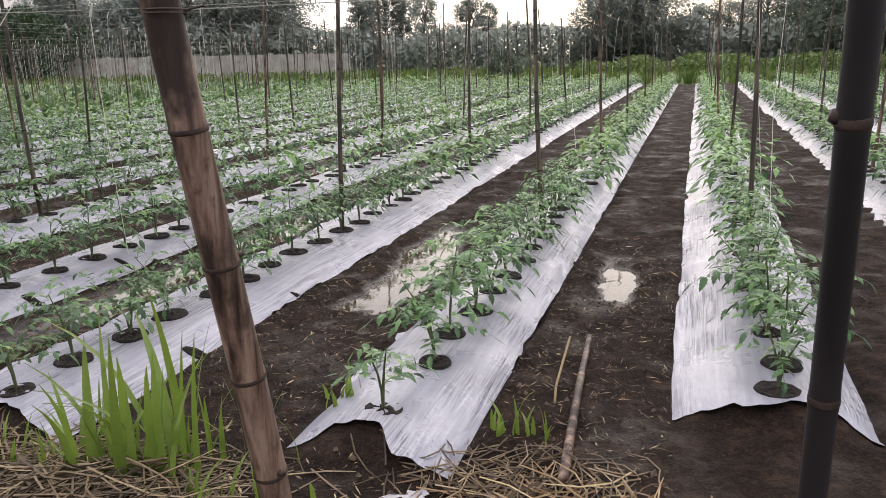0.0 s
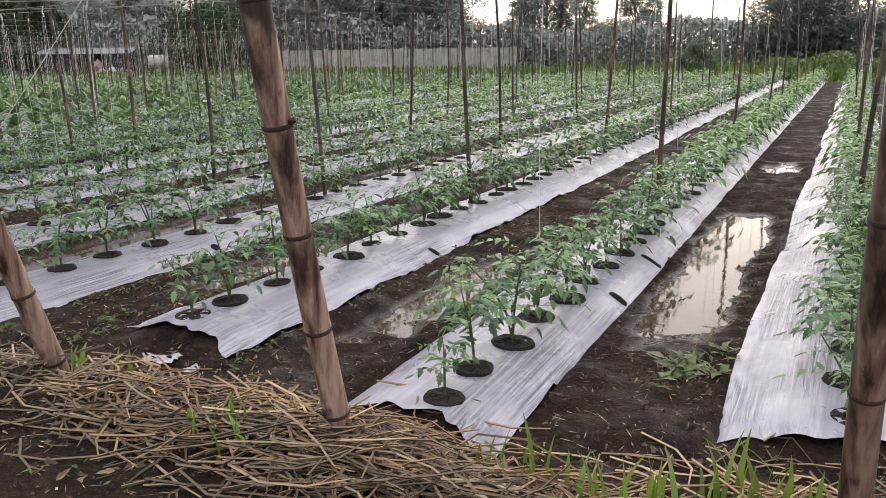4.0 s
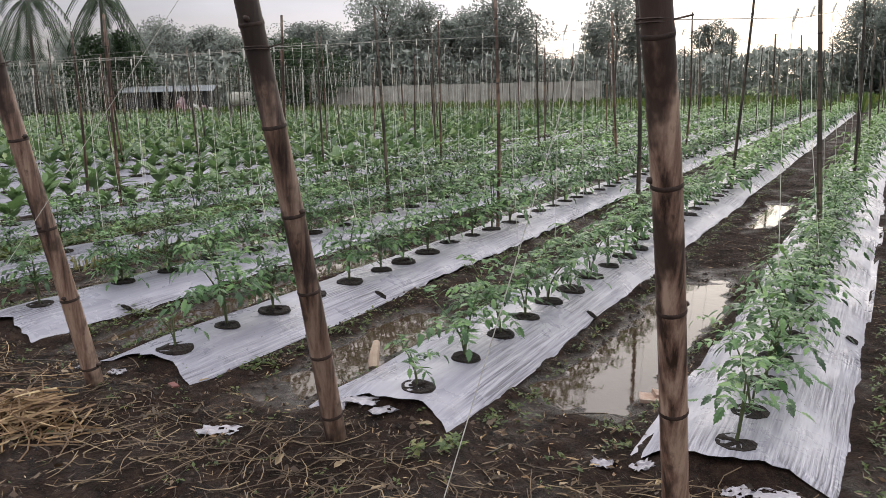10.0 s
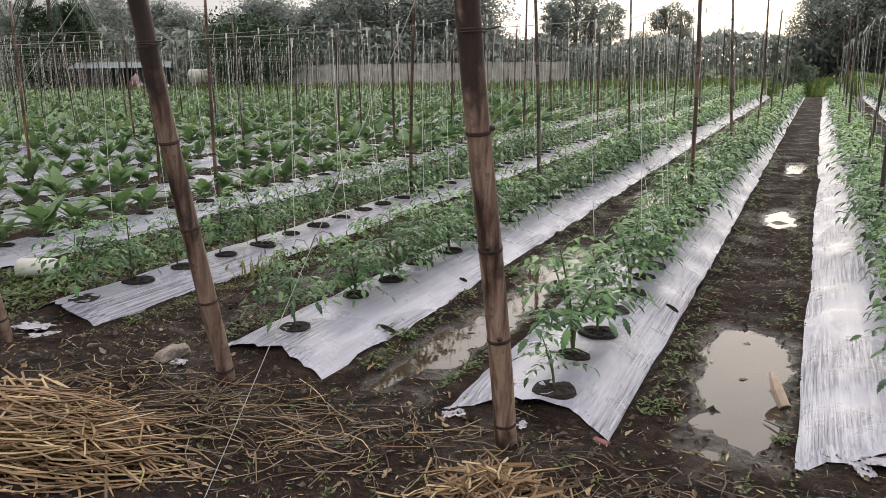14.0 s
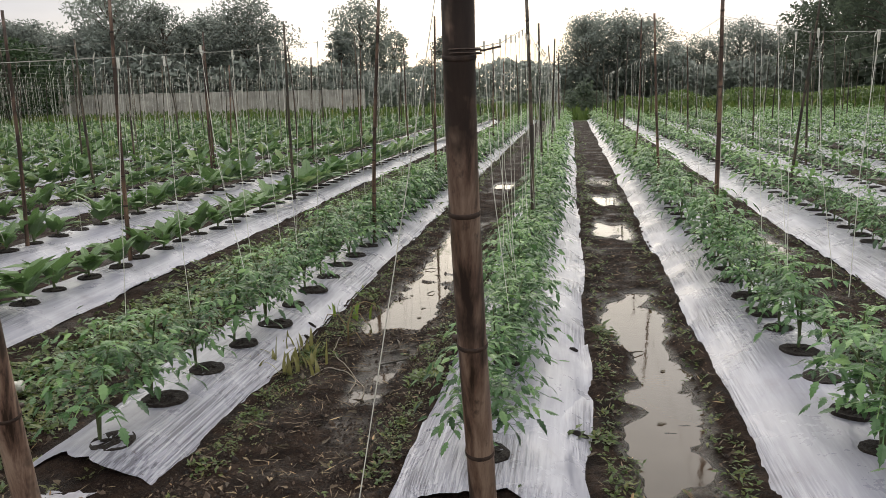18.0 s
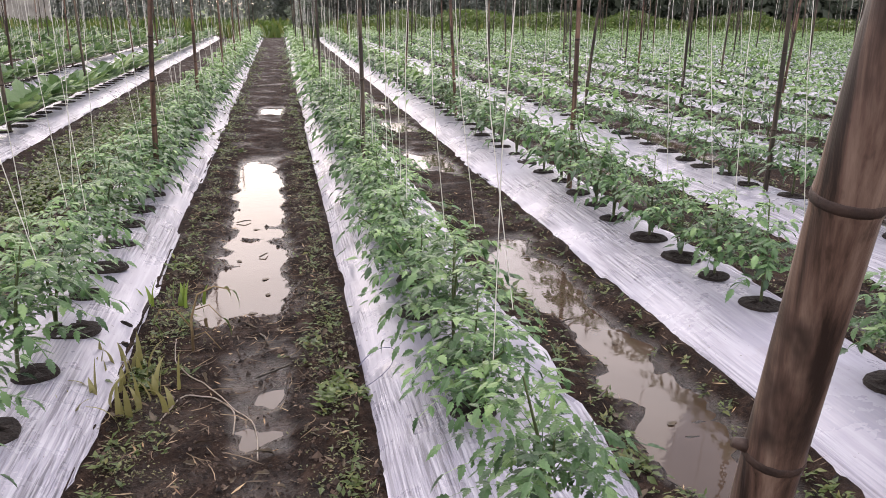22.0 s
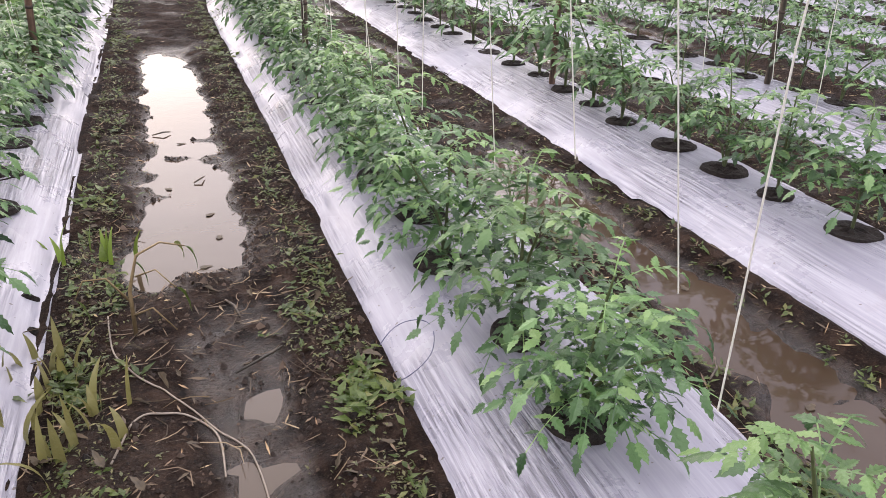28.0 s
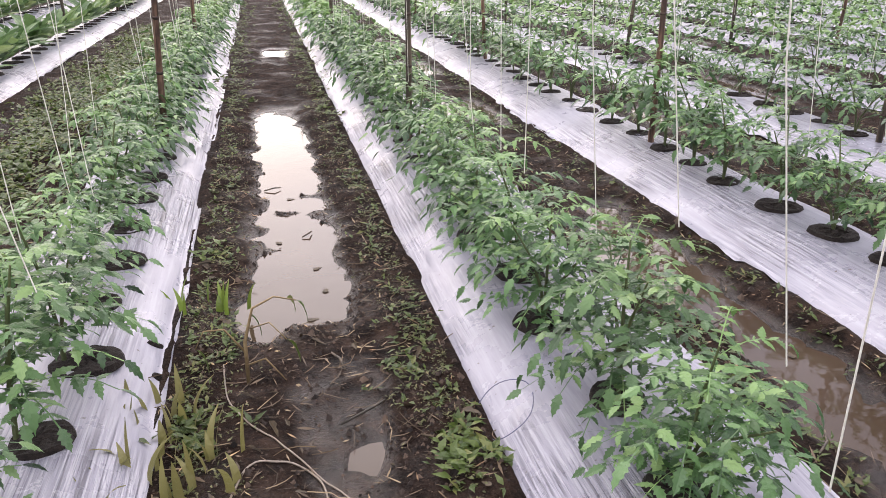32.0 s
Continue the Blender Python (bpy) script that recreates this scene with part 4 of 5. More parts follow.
for az, d, hh, kinds in spots:
    fresh = [o for o in kinds if o.name not in used]
    base = fresh[0] if fresh else kinds[int(rt.integers(len(kinds)))]
    x, y = VIEW[0] - d * math.sin(radians(az)), VIEW[1] + d * math.cos(radians(az))
    s = hh / (9.0 if base in KINDS else 10.0 if base in TALL else 9.5)
    w = s * rt.uniform(0.95, 1.3)
    m = Matrix.Translation((x, y, -0.05)) @ Matrix.Rotation(rt.random() * 6.28, 4, "Z") @ Matrix.Diagonal((w, w, s, 1))
    if base.name not in used:
        used.add(base.name)
        base.matrix_basis = m
        if base in DARKS:
            tagged(base, "dense dark green tree at the field's edge")
    else:
        copy_thing(base, m)


def shrub_belt(name, label, az0, az1, dist, depth, h0, h1, count_, size, mat, seed):
    r = np.random.default_rng(seed)
    h = Heap()
    az = radians(az0) + (radians(az1) - radians(az0)) * r.random(count_)
    d = dist + depth * (r.random(count_) - 0.5)
    x, y = VIEW[0] - d * np.sin(az), VIEW[1] + d * np.cos(az)
    top = h0 + (h1 - h0) * lump(np.degrees(az), d * 0, 0.5, seed % 50)
    z = top * r.random(count_) ** 0.8
    for k in range(count_):
        s = size * (0.5 + r.random())
        m = turn(r.normal(0, 0.9), r.normal(0, 0.9), r.random() * 6.28)
        v = np.array([(-s, 0, 0), (0, -0.5 * s, 0), (s, 0, 0), (0, 0.5 * s, 0.1 * s)]) @ m.T + np.array([x[k], y[k], z[k] + 0.05])
        h.v.append(v)
        h.f.append((h.n, h.n + 1, h.n + 2, h.n + 3))
        h.n += 4
    return thing(name, label, "shrubs", kind="stuff", me=h.mesh(name, mat))


# far scrub shares the leaf colour that has haze painted in
shrub_belt("far_woods", "low woods and scrub under the far trees, haze painted into the leaves", 80, 23, 84, 12, 3.5, 6.0, 16000, 0.34, HAZECROWN, 3)
shrub_belt("far_woods", "low scrub closing the far end of the field", 24, -16, 88, 12, 3.0, 5.2, 15000, 0.34, HAZECROWN, 4)
shrub_belt("dark_undergrowth", "dark undergrowth at the foot of the wood", -13, -64, 64, 9, 2.0, 5.0, 9000, 0.45, DARKCROWN, 5)


def far_grass(count_, seed):
    r = np.random.default_rng(seed)
    h = Heap()
    x = r.uniform(-60, 60, count_)
    y = 36.5 + 30 * r.random(count_) ** 1.5
    y = np.where(x < -20, y + (x + 20) * 0.12, y)
    for k in range(count_):
        s = 0.25 + 0.45 * r.random()
        a = r.random() * 6.28
        dx, dy = math.cos(a) * 0.10, math.sin(a) * 0.10
        lean = r.normal(0, 0.12, 2)
        h.v.append(np.array([(x[k] - dx, y[k] - dy, 0.0), (x[k] + dx, y[k] + dy, 0.0), (x[k] + lean[0] + dx * 0.5, y[k] + lean[1] + dy * 0.5, s), (x[k] + lean[0] - dx, y[k] + lean[1] - dy, s * 0.8)]))
        h.f.append((h.n, h.n + 1, h.n + 2, h.n + 3))
        h.n += 4
    return thing("rough_grass", "rough tall green grass beyond the beds", "grass", kind="stuff", me=h.mesh("rough_grass", WEED))


far_grass(9000, 8)
shrub_belt("tall_grass_bank", "bank of tall yellow-green grass before the wood", 0.5, -34, 57, 9, 0.6, 1.5, 16000, 0.13, GRASSBANK, 9)

# round bush at the end of the path, and the big low tree by the hut
h, st = crown_geometry(1100, 1.7, 1.3, 900, 0.14, 0.1, 14)
bush = thing("bush", "round green bush at the end of a furrow", "bush", at=Matrix.Translation((-9.5, 43.5, 0)))
part("stem", st.mesh("stem", BARK), bush)
part("crown", h.mesh("crown", DARKCROWN), bush)
h, st = crown_geometry(1101, 5.2, 4.7, 7000, 0.19, 0.2, 44)
low_tree = thing("spreading_tree", "low spreading dark green tree beside the hut", "tree", at=Matrix.Translation((-50.8, 49.6, 0)))
part("trunk", st.mesh("trunk", BARK, True), low_tree)
part("crown", h.mesh("crown", BUSHCROWN), low_tree)
h, st = crown_geometry(1102, 6.5, 3.7, 5600, 0.20, 0.1, 38)
low_tree = thing("spreading_tree", "dark bushy tree behind the hut", "tree", at=Matrix.Translation((-65.6, 43.4, 0)))
part("trunk", st.mesh("trunk", BARK, True), low_tree)
part("crown", h.mesh("crown", BUSHCROWN), low_tree)

# block wall
wall_a, wall_b = Vector((-48, 51.5, 0)), Vector((-26.5, 60.1, 0))
run = (wall_b - wall_a).length
way = (wall_b - wall_a).normalized()
boundary = thing("boundary_wall", "long whitewashed block wall behind the field", "wall", kind="structure",
                 at=Matrix.Translation(wall_a) @ Matrix.Rotation(math.atan2(way.y, way.x), 4, "Z"))
n_bays = 7
for k in range(n_bays):
    h = Heap()
    h.box((k + 0.5) * run / n_bays, 0, 0.95, run / n_bays - 0.3, 0.15, 1.9)
    part("wall_panel", h.mesh("wall_panel", PLASTER), boundary)
    h = Heap()
    h.box(k * run / n_bays, 0, 1.0, 0.3, 0.25, 2.0)
    part("wall_pier", h.mesh("wall_pier", PLASTER), boundary)

# ---------------------------------------------------------------- hut and what stands by it
hut_at = Matrix.Translation((-58.6, 43.6, 0)) @ Matrix.Rotation(radians(42), 4, "Z")
hut = thing("hut", "low field hut with weathered sheet roof and dark walls", "hut", at=hut_at)
for k in range(7):
    h = Heap()
    vs, fs = [], []
    for i in range(13):
        u = k * 1.05 - 3.7 + i * 1.08 / 12
        bump_ = 0.025 * (i % 2)
        vs += [(u, -2.3, 1.85 + bump_), (u, 2.1, 2.35 + bump_), (u, -2.3, 1.835 + bump_), (u, 2.1, 2.335 + bump_)]
    for i in range(12):
        o = i * 4
        fs += [(o, o + 4, o + 5, o + 1), (o + 2, o + 3, o + 7, o + 6), (o, o + 2, o + 6, o + 4), (o + 1, o + 5, o + 7, o + 3)]
    fs += [(0, 1, 3, 2), (48, 50, 51, 49)]
    h.add(vs, fs)
    part("roof_sheet", h.mesh("roof_sheet", ROOFSHEET), hut, "grey-blue corrugated sheet")
for k in range(3):
    for yy in (-2.0, 1.9):
        h = Heap()
        h.tube([(k * 3.3 - 3.3, yy, -0.1), (k * 3.3 - 3.3, yy, 1.86 + (yy + 2) * 0.113)], 0.06, 8)
        part("corner_post", h.mesh("corner_post", BARK), hut)
for k in range(4):
    h = Heap()
    h.box(k * 1.75 - 2.62, 1.8, 1.12, 1.72, 0.06, 2.24)
    part("back_wall", h.mesh("back_wall", DARKBOARD), hut)
for k in (0, 2):
    h = Heap()
    h.box(k * 2.2 - 2.2, -1.85, 0.88, 2.1, 0.06, 1.76)
    part("front_wall", h.mesh("front_wall", DARKBOARD), hut)

tank = thing("water_tank", "off-white horizontal plastic tank on a low timber stand", "tank", at=Matrix.Translation((-52.6, 45.9, 0)) @ Matrix.Rotation(radians(40), 4, "Z") @ Matrix.Scale(0.92, 4))
h = Heap()
h.tube([(-1.15, 0, 1.25), (-1.05, 0, 1.25), (-0.9, 0, 1.25), (0.9, 0, 1.25), (1.05, 0, 1.25), (1.15, 0, 1.25)], [0.2, 0.48, 0.6, 0.6, 0.48, 0.2], 20)
part("vessel", h.mesh("vessel", POLYTANK, True), tank)
for k in range(5):
    h = Heap()
    h.tube([(-0.9 + 0.45 * k - 0.03, 0, 1.25), (-0.9 + 0.45 * k, 0, 1.25), (-0.9 + 0.45 * k + 0.03, 0, 1.25)], [0.6, 0.63, 0.6], 20)
    part("rib", h.mesh("rib", POLYTANK, True), tank)
for xx in (-0.8, 0.8):
    for yy in (-0.45, 0.45):
        h = Heap()
        h.box(xx, yy, 0.33, 0.12, 0.12, 0.72)
        part("leg", h.mesh("leg", BARK), tank)
h = Heap()
h.box(0, 0, 0.68, 2.0, 1.1, 0.08)
part("deck", h.mesh("deck", BARK), tank)


def sack(seed, size):
    """A slumped heap of cloth."""
    r = np.random.default_rng(seed)
    bm = bmesh.new()
    bmesh.ops.create_icosphere(bm, subdivisions=3, radius=1)
    for v in bm.verts:
        n = noise.noise(v.co * 1.7 + Vector((seed, 0, 0))) * 0.45 + noise.noise(v.co * 4 + Vector((0, seed, 0))) * 0.15
        v.co = Vector((v.co.x * size[0], v.co.y * size[1], v.co.z * size[2])) * (1 + n)
        v.co.z = max(v.co.z + size[2] * 0.75, 0.0)
    me = bpy.data.meshes.new("sack")
    bm.to_mesh(me)
    bm.free()
    me.polygons.foreach_set("use_smooth", [True] * len(me.polygons))
    return me


for k, (dx, dy, size, mat, nm, lb) in enumerate([
        (0.6, -2.7, (0.40, 0.3, 0.50), CLOTH_RED, "cloth_bundle", "heap of faded red cloth by the hut"),
        (1.3, -2.9, (0.5, 0.3, 0.36), CLOTH_PINK, "cloth_bundle", "heap of faded pink cloth by the hut"),
        (2.0, -2.8, (0.32, 0.3, 0.45), CLOTH_WHITE, "sack", "dirty white sack standing by the hut"),
        (2.6, -2.7, (0.3, 0.3, 0.40), CLOTH_PINK, "cloth_bundle", "bundle of pale pink cloth by the hut"),
        (0.9, -2.3, (0.35, 0.3, 0.75), CLOTH_PINK, "cloth_bundle", "tall bundle of pink cloth hung by the hut"),
        (3.2, -2.5, (0.32, 0.3, 0.32), CLOTH_WHITE, "sack", "dirty white sack beside the hut")]):
    me = sack(k + 3, size)
    me.materials.append(mat)
    thing(nm, lb, nm.replace("_", " "), at=hut_at @ Matrix.Translation((dx + 0.2, dy, 0)), me=me)

# coconut palm
def coconut_palm(x, y, height, seed):
    palm = thing("coconut_palm", "coconut palm with long drooping fronds beyond the hut", "palm", "coconut palms", at=Matrix.Translation((x, y, 0)))
    h = Heap()
    h.tube([(0, 0, -0.1), (0.15, 0, height * 0.35), (0.1, 0.1, height * 0.7), (0.3, 0.1, height)], [0.24, 0.18, 0.15, 0.14], 10)
    part("trunk", h.mesh("trunk", BARK, True), palm)
    r = np.random.default_rng(seed)
    for k in range(18):
        a, up = k * 2.4, r.uniform(-0.5, 0.9)
        h = Heap()
        pts = []
        for i in range(9):
            d = 4.2 * i / 8
            pts.append(np.array([0.3 + math.cos(a) * d * 0.8, 0.1 + math.sin(a) * d * 0.8, height + up * d - 0.27 * d * d]))
        h.tube([tuple(p) for p in pts], [0.04 - 0.004 * i for i in range(9)], 4, False)
        side = np.array([-math.sin(a), math.cos(a), 0])
        for i in range(1, 8):
            for j in range(4):
                p = pts[i] + (pts[i + 1] - pts[i]) * j / 4
                for sg in (1, -1):
                    q = p + side * sg * 0.5 + np.array([0, 0, -0.55]) + (pts[i + 1] - pts[i]) * 0.4
                    w = (pts[i + 1] - pts[i]) * 0.20
                    h.add([p, p + w, q], [(0, 1, 2)])
        part("frond", h.mesh("frond", BUSHCROWN), palm)


coconut_palm(-64.5, 42.0, 9.8, 5)
coconut_palm(-71.5, 40.0, 10.0, 6)

# ---------------------------------------------------------------- soil crumbs, weeds and straw on the ground
rg = np.random.default_rng(91)


def crumbs(count_, x0, x1, y0, y1, s0, s1, seed):
    r = np.random.default_rng(seed)
    x, y = r.uniform(x0, x1, count_), r.uniform(y0, y1, count_)
    z = ground_z(x, y)
    keep = (z > -0.018)
    keep &= off_beds(x, y)
    keep &= r.random(count_) < 0.25 + 0.75 * step(lump(x, y, 2.5, 14), 0.3, 0.6)
    h = Heap()
    oct_ = np.array([(1, 0, -0.3), (0, 1, -0.3), (-1, 0, -0.3), (0, -1, -0.3), (0.2, 0.1, 0.75)])
    of = [(0, 1, 4), (1, 2, 4), (2, 3, 4), (3, 0, 4)]
    for k in np.nonzero(keep)[0]:
        s = s0 + (s1 - s0) * r.random() ** 3
        v = oct_ * (0.6 + 0.7 * r.random((5, 1))) * s
        a = r.random() * 6.28
        ca, sa = math.cos(a), math.sin(a)
        v = v @ np.array([[ca, sa, 0], [-sa, ca, 0], [0, 0, 1]])
        h.add(v + (x[k], y[k], z[k] + s * 0.15), of)
    return h


h = crumbs(58000, -13.2, 1.2, -1.3, 4.5, 0.003, 0.020, 1)
thing("soil_crumbs", "crumbs and small clods of dark soil on the ground", "soil", kind="stuff", me=h.mesh("soil_crumbs", CLOD))
h = crumbs(32000, -11.75, -10.7, 0.3, 6.0, 0.002, 0.011, 2)
thing("soil_crumbs", "fine dark soil crumbs along the furrow", "soil", kind="stuff", me=h.mesh("soil_crumbs", CLOD))


def weeds(count_, pick, seed, size):
    """Small leafy weeds; pick gives a place."""
    r = np.random.default_rng(seed)
    h = Heap()
    for _ in range(count_):
        x, y = pick(r)
        z = soil_at(x, y)
        if z < -0.018:
            continue
        n = int(r.integers(3, 8))
        tall = size * r.random()
        for i in range(n):
            s = size * (0.45 + 0.75 * r.random())
            v, f = leaflet(s, s * (0.35 + 0.3 * r.random()), 1, 0.25, 0.3)
            m = turn(r.normal(0, 0.3), -r.uniform(-0.1, 0.9), i * 2.4 + r.normal(0, 0.4))
            h.add(v @ m.T + (x + r.normal(0, 0.01), y + r.normal(0, 0.01), z + tall * i / n), f)
    return h


def flecks(count_, x0, x1, y0, y1, mat, seed):
    """Tiny flat bits of straw and leaf lying on the soil."""
    r = np.random.default_rng(seed)
    x, y = r.uniform(x0, x1, count_), r.uniform(y0, y1, count_)
    keep = off_beds(x, y)
    h = Heap()
    for k in np.nonzero(keep)[0]:
        z = soil_at(x[k], y[k])
        if z < -0.018:
            continue
        ln, w, a = 0.010 + 0.035 * r.random() ** 2, 0.0012 + 0.0035 * r.random() ** 2, r.random() * 6.28
        u, v = np.array([math.cos(a) * ln, math.sin(a) * ln, r.normal(0, 0.15) * ln]), np.array([-math.sin(a) * w, math.cos(a) * w, r.normal(0, 0.3) * w])
        p = np.array([x[k], y[k], z + 0.007])
        h.v.append(np.array([p - u, p + v, p + u, p - v]))
        h.f.append((h.n, h.n + 1, h.n + 2, h.n + 3))
        h.n += 4
    return h


h = flecks(26000, -13.2, 1.2, -1.2, 5.0, OLDSTRAW, 61)
thing("soil_litter", "tiny bits of dead straw and leaf on the soil", "litter", kind="stuff", me=h.mesh("soil_litter", OLDSTRAW))
h = flecks(6000, -13.2, 1.2, -1.2, 7.0, STRAW, 62)
thing("soil_litter", "pale specks of straw scattered on the soil", "litter", kind="stuff", me=h.mesh("soil_litter", STRAW))

EDGES = [c + sg * (wings(c)[0 if sg < 0 else 1] + 0.04) for c, _ in ROWS[4:] for sg in (1, -1)]


def by_bed(r):
    k = min(int(r.random() ** 0.7 * len(EDGES)), len(EDGES) - 1)
    sg = 1 if k % 2 == 0 else -1
    return EDGES[k] + sg * abs(r.normal(0, 0.09)), 0.5 + 11 * r.random() ** 1.4


h = weeds(3400, by_bed, 31, 0.034)
thing("furrow_weeds", "small green weeds along the edges of the furrows", "weeds", kind="stuff", me=h.mesh("furrow_weeds", WEED))
h = weeds(1900, lambda r: (-11.25 + (1 if r.random() < 0.5 else -1) * (0.42 - abs(r.normal(0, 0.10))), 0.7 + 7.5 * r.random() ** 1.3), 35, 0.015)
thing("bank_weeds", "tiny green and yellow seedlings on the furrow banks", "weeds", kind="stuff", me=h.mesh("bank_weeds", SEEDLING))
h = weeds(4200, lambda r: (-12.92 + r.normal(0, 0.22), 0.1 + 14 * r.random() ** 1.3), 32, 0.06)
thing("weed_strip", "thick strip of green weeds filling the furrow", "weeds", kind="stuff", me=h.mesh("weed_strip", WEED))
h = weeds(1100, lambda r: (EDGES[int(r.integers(8, len(EDGES)))] + r.normal(0, 0.12), 6 + 22 * r.random()), 33, 0.06)
thing("furrow_weeds", "low weeds further along the furrows", "weeds", kind="stuff", me=h.mesh("furrow_weeds", WEED))
h = weeds(1500, lambda r: (-14.7 - 1.5 * int(r.integers(0, 5)) + r.normal(0, 0.16), 1.0 + 14 * r.random()), 36, 0.07)
thing("furrow_weeds", "low green weeds between the rows of broad-leaved vegetables", "weeds", kind="stuff", me=h.mesh("furrow_weeds", WEED))
h = weeds(420, lambda r: (-13.0 + r.normal(0, 0.35), 0.1 + r.normal(0, 0.35)), 37, 0.035)
thing("headland_weeds", "yellowing weeds at the end of the weedy furrow", "weeds", kind="stuff", me=h.mesh("headland_weeds", SEEDLING))
h = weeds(700, lambda r: (-13 + 14 * r.random(), -1.1 + 1.5 * r.random()), 34, 0.028)
thing("headland_weeds", "scattered small weeds on the bare headland", "weeds", kind="stuff", me=h.mesh("headland_weeds", WEED))
for x, y, s, n in [(-10.88, 1.66, 0.05, 34), (-10.94, 2.2, 0.04, 18), (-10.90, 2.45, 0.036, 14), (-11.62, 1.95, 0.045, 20), (-11.60, 2.5, 0.04, 12), (-2.2, 1.5, 0.09, 20),
                   (-2.1, 1.75, 0.07, 12), (-5.25, 0.9, 0.05, 8), (-10.0, 0.95, 0.05, 14), (-9.95, 2.6, 0.06, 14), (-11.65, 3.3, 0.05, 12), (-7.05, 0.1, 0.06, 10)]:
    h = weeds(n, lambda r: (x + r.normal(0, 0.05), y + r.normal(0, 0.07)), int(100 + abs(100 * x * y)), s)
    thing("weed_clump", "leafy green weed clump at the edge of a bed", "weed", "weed clumps", "stuff", me=h.mesh("weed_clump", WEED))



def straw(count_, cx, cy, rx, ry, height, length, mat, seed, heading=None, spread=0.5, thick=0.0022):
    r = np.random.default_rng(seed)
    h = Heap()
    for _ in range(count_):
        u, v = r.normal(0, 0.45, 2)
        x, y = cx + u * rx, cy + v * ry
        hh = height * max(0.0, 1 - (u * u + v * v)) * r.random()
        if soil_at(x, y) < -0.014:
            continue
        z = soil_at(x, y) + 0.004 + hh
        a = r.random() * 6.28 if heading is None else heading + r.normal(0, spread)
        ln = length * (0.35 + 0.8 * r.random())
        bow = r.normal(0, 0.18) * ln
        tip = r.normal(0, 0.12) * ln * (1 if height > 0.03 else 0.3)
        ca, sa = math.cos(a), math.sin(a)
        pts = []
        for t in (-0.5, -0.15, 0.2, 0.5):
            b = bow * (1 - 4 * t * t)
            px, py = x + ca * ln * t - sa * b, y + sa * ln * t + ca * b
            pts.append((px, py, max(z + tip * t, soil_at(px, py) + 0.003)))
        h.tube(pts, [thick, thick, thick * 0.9, thick * 0.5], 3, False)
    return h


PILES = [("straw_heap", "golden heap of dry straw lying on the headland", 620, -10.62, -0.82, 0.52, 0.26, 0.20, 0.55, STRAW, 0.15, 0.35, 0.0055),
         ("straw_heap", "small curled heap of dry straw on the soil", 190, -8.80, -0.52, 0.26, 0.16, 0.12, 0.28, STRAW, None, 0, 0.0048),
         ("straw_litter", "thick litter of dry straw before the beds", 1000, -3.0, 0.0, 1.7, 0.36, 0.09, 0.40, OLDSTRAW, 0.1, 0.8, 0.005),
         ("straw_litter", "bleached straw lying over the old litter", 420, -3.2, 0.1, 1.5, 0.34, 0.11, 0.44, STRAW, 0.12, 0.5, 0.0052),
         ("straw_litter", "brown dead stalks round the grass clump", 900, -0.75, 0.55, 0.85, 0.38, 0.14, 0.40, OLDSTRAW, 0.1, 0.9, 0.0042),
         ("straw_litter", "pale dry stalks lying round the grass clump", 260, -1.3, 0.35, 1.1, 0.36, 0.12, 0.46, STRAW, 0.1, 0.6, 0.005),
         ("straw_litter", "dry stalks strewn at the end of the furrow", 320, 0.78, 0.95, 0.55, 0.42, 0.04, 0.30, OLDSTRAW, None, 0, 0.0036),
         ("straw_litter", "pale broken stalks at the end of the furrow", 90, 0.8, 0.9, 0.45, 0.35, 0.05, 0.34, STRAW, None, 0, 0.0036),
         ("straw_litter", "scattered dry stalks on the bare headland", 420, -7.8, -0.35, 2.2, 0.45, 0.02, 0.22, OLDSTRAW, None, 0, 0.0022),
         ("straw_litter", "scattered dry stalks on the dark soil", 300, -5.6, 0.0, 1.5, 0.4, 0.02, 0.20, OLDSTRAW, None, 0, 0.0022),
         ("straw_litter", "tangled dry stalks beside the bamboo posts", 170, -10.2, -0.35, 1.3, 0.45, 0.05, 0.34, OLDSTRAW, 0.3, 0.7, 0.0028),
         ("straw_litter", "a few pale stalks among the litter", 60, -10.0, -0.2, 1.1, 0.35, 0.03, 0.30, STRAW, 0.3, 0.7, 0.0025),
         ("straw_litter", "bits of dead stalk along the furrow banks", 220, -11.25, 2.6, 0.55, 2.2, 0.01, 0.12, OLDSTRAW, None, 0, 0.0018)]
for k, (nm, lb, n, cx, cy, rx, ry, hh, ln, mat, hd, sp, th) in enumerate(PILES):
    h = straw(n, cx, cy, rx, ry, hh, ln, mat, 800 + k, hd, sp, th)
    thing(nm, lb, "straw", kind="stuff", me=h.mesh(nm, mat))


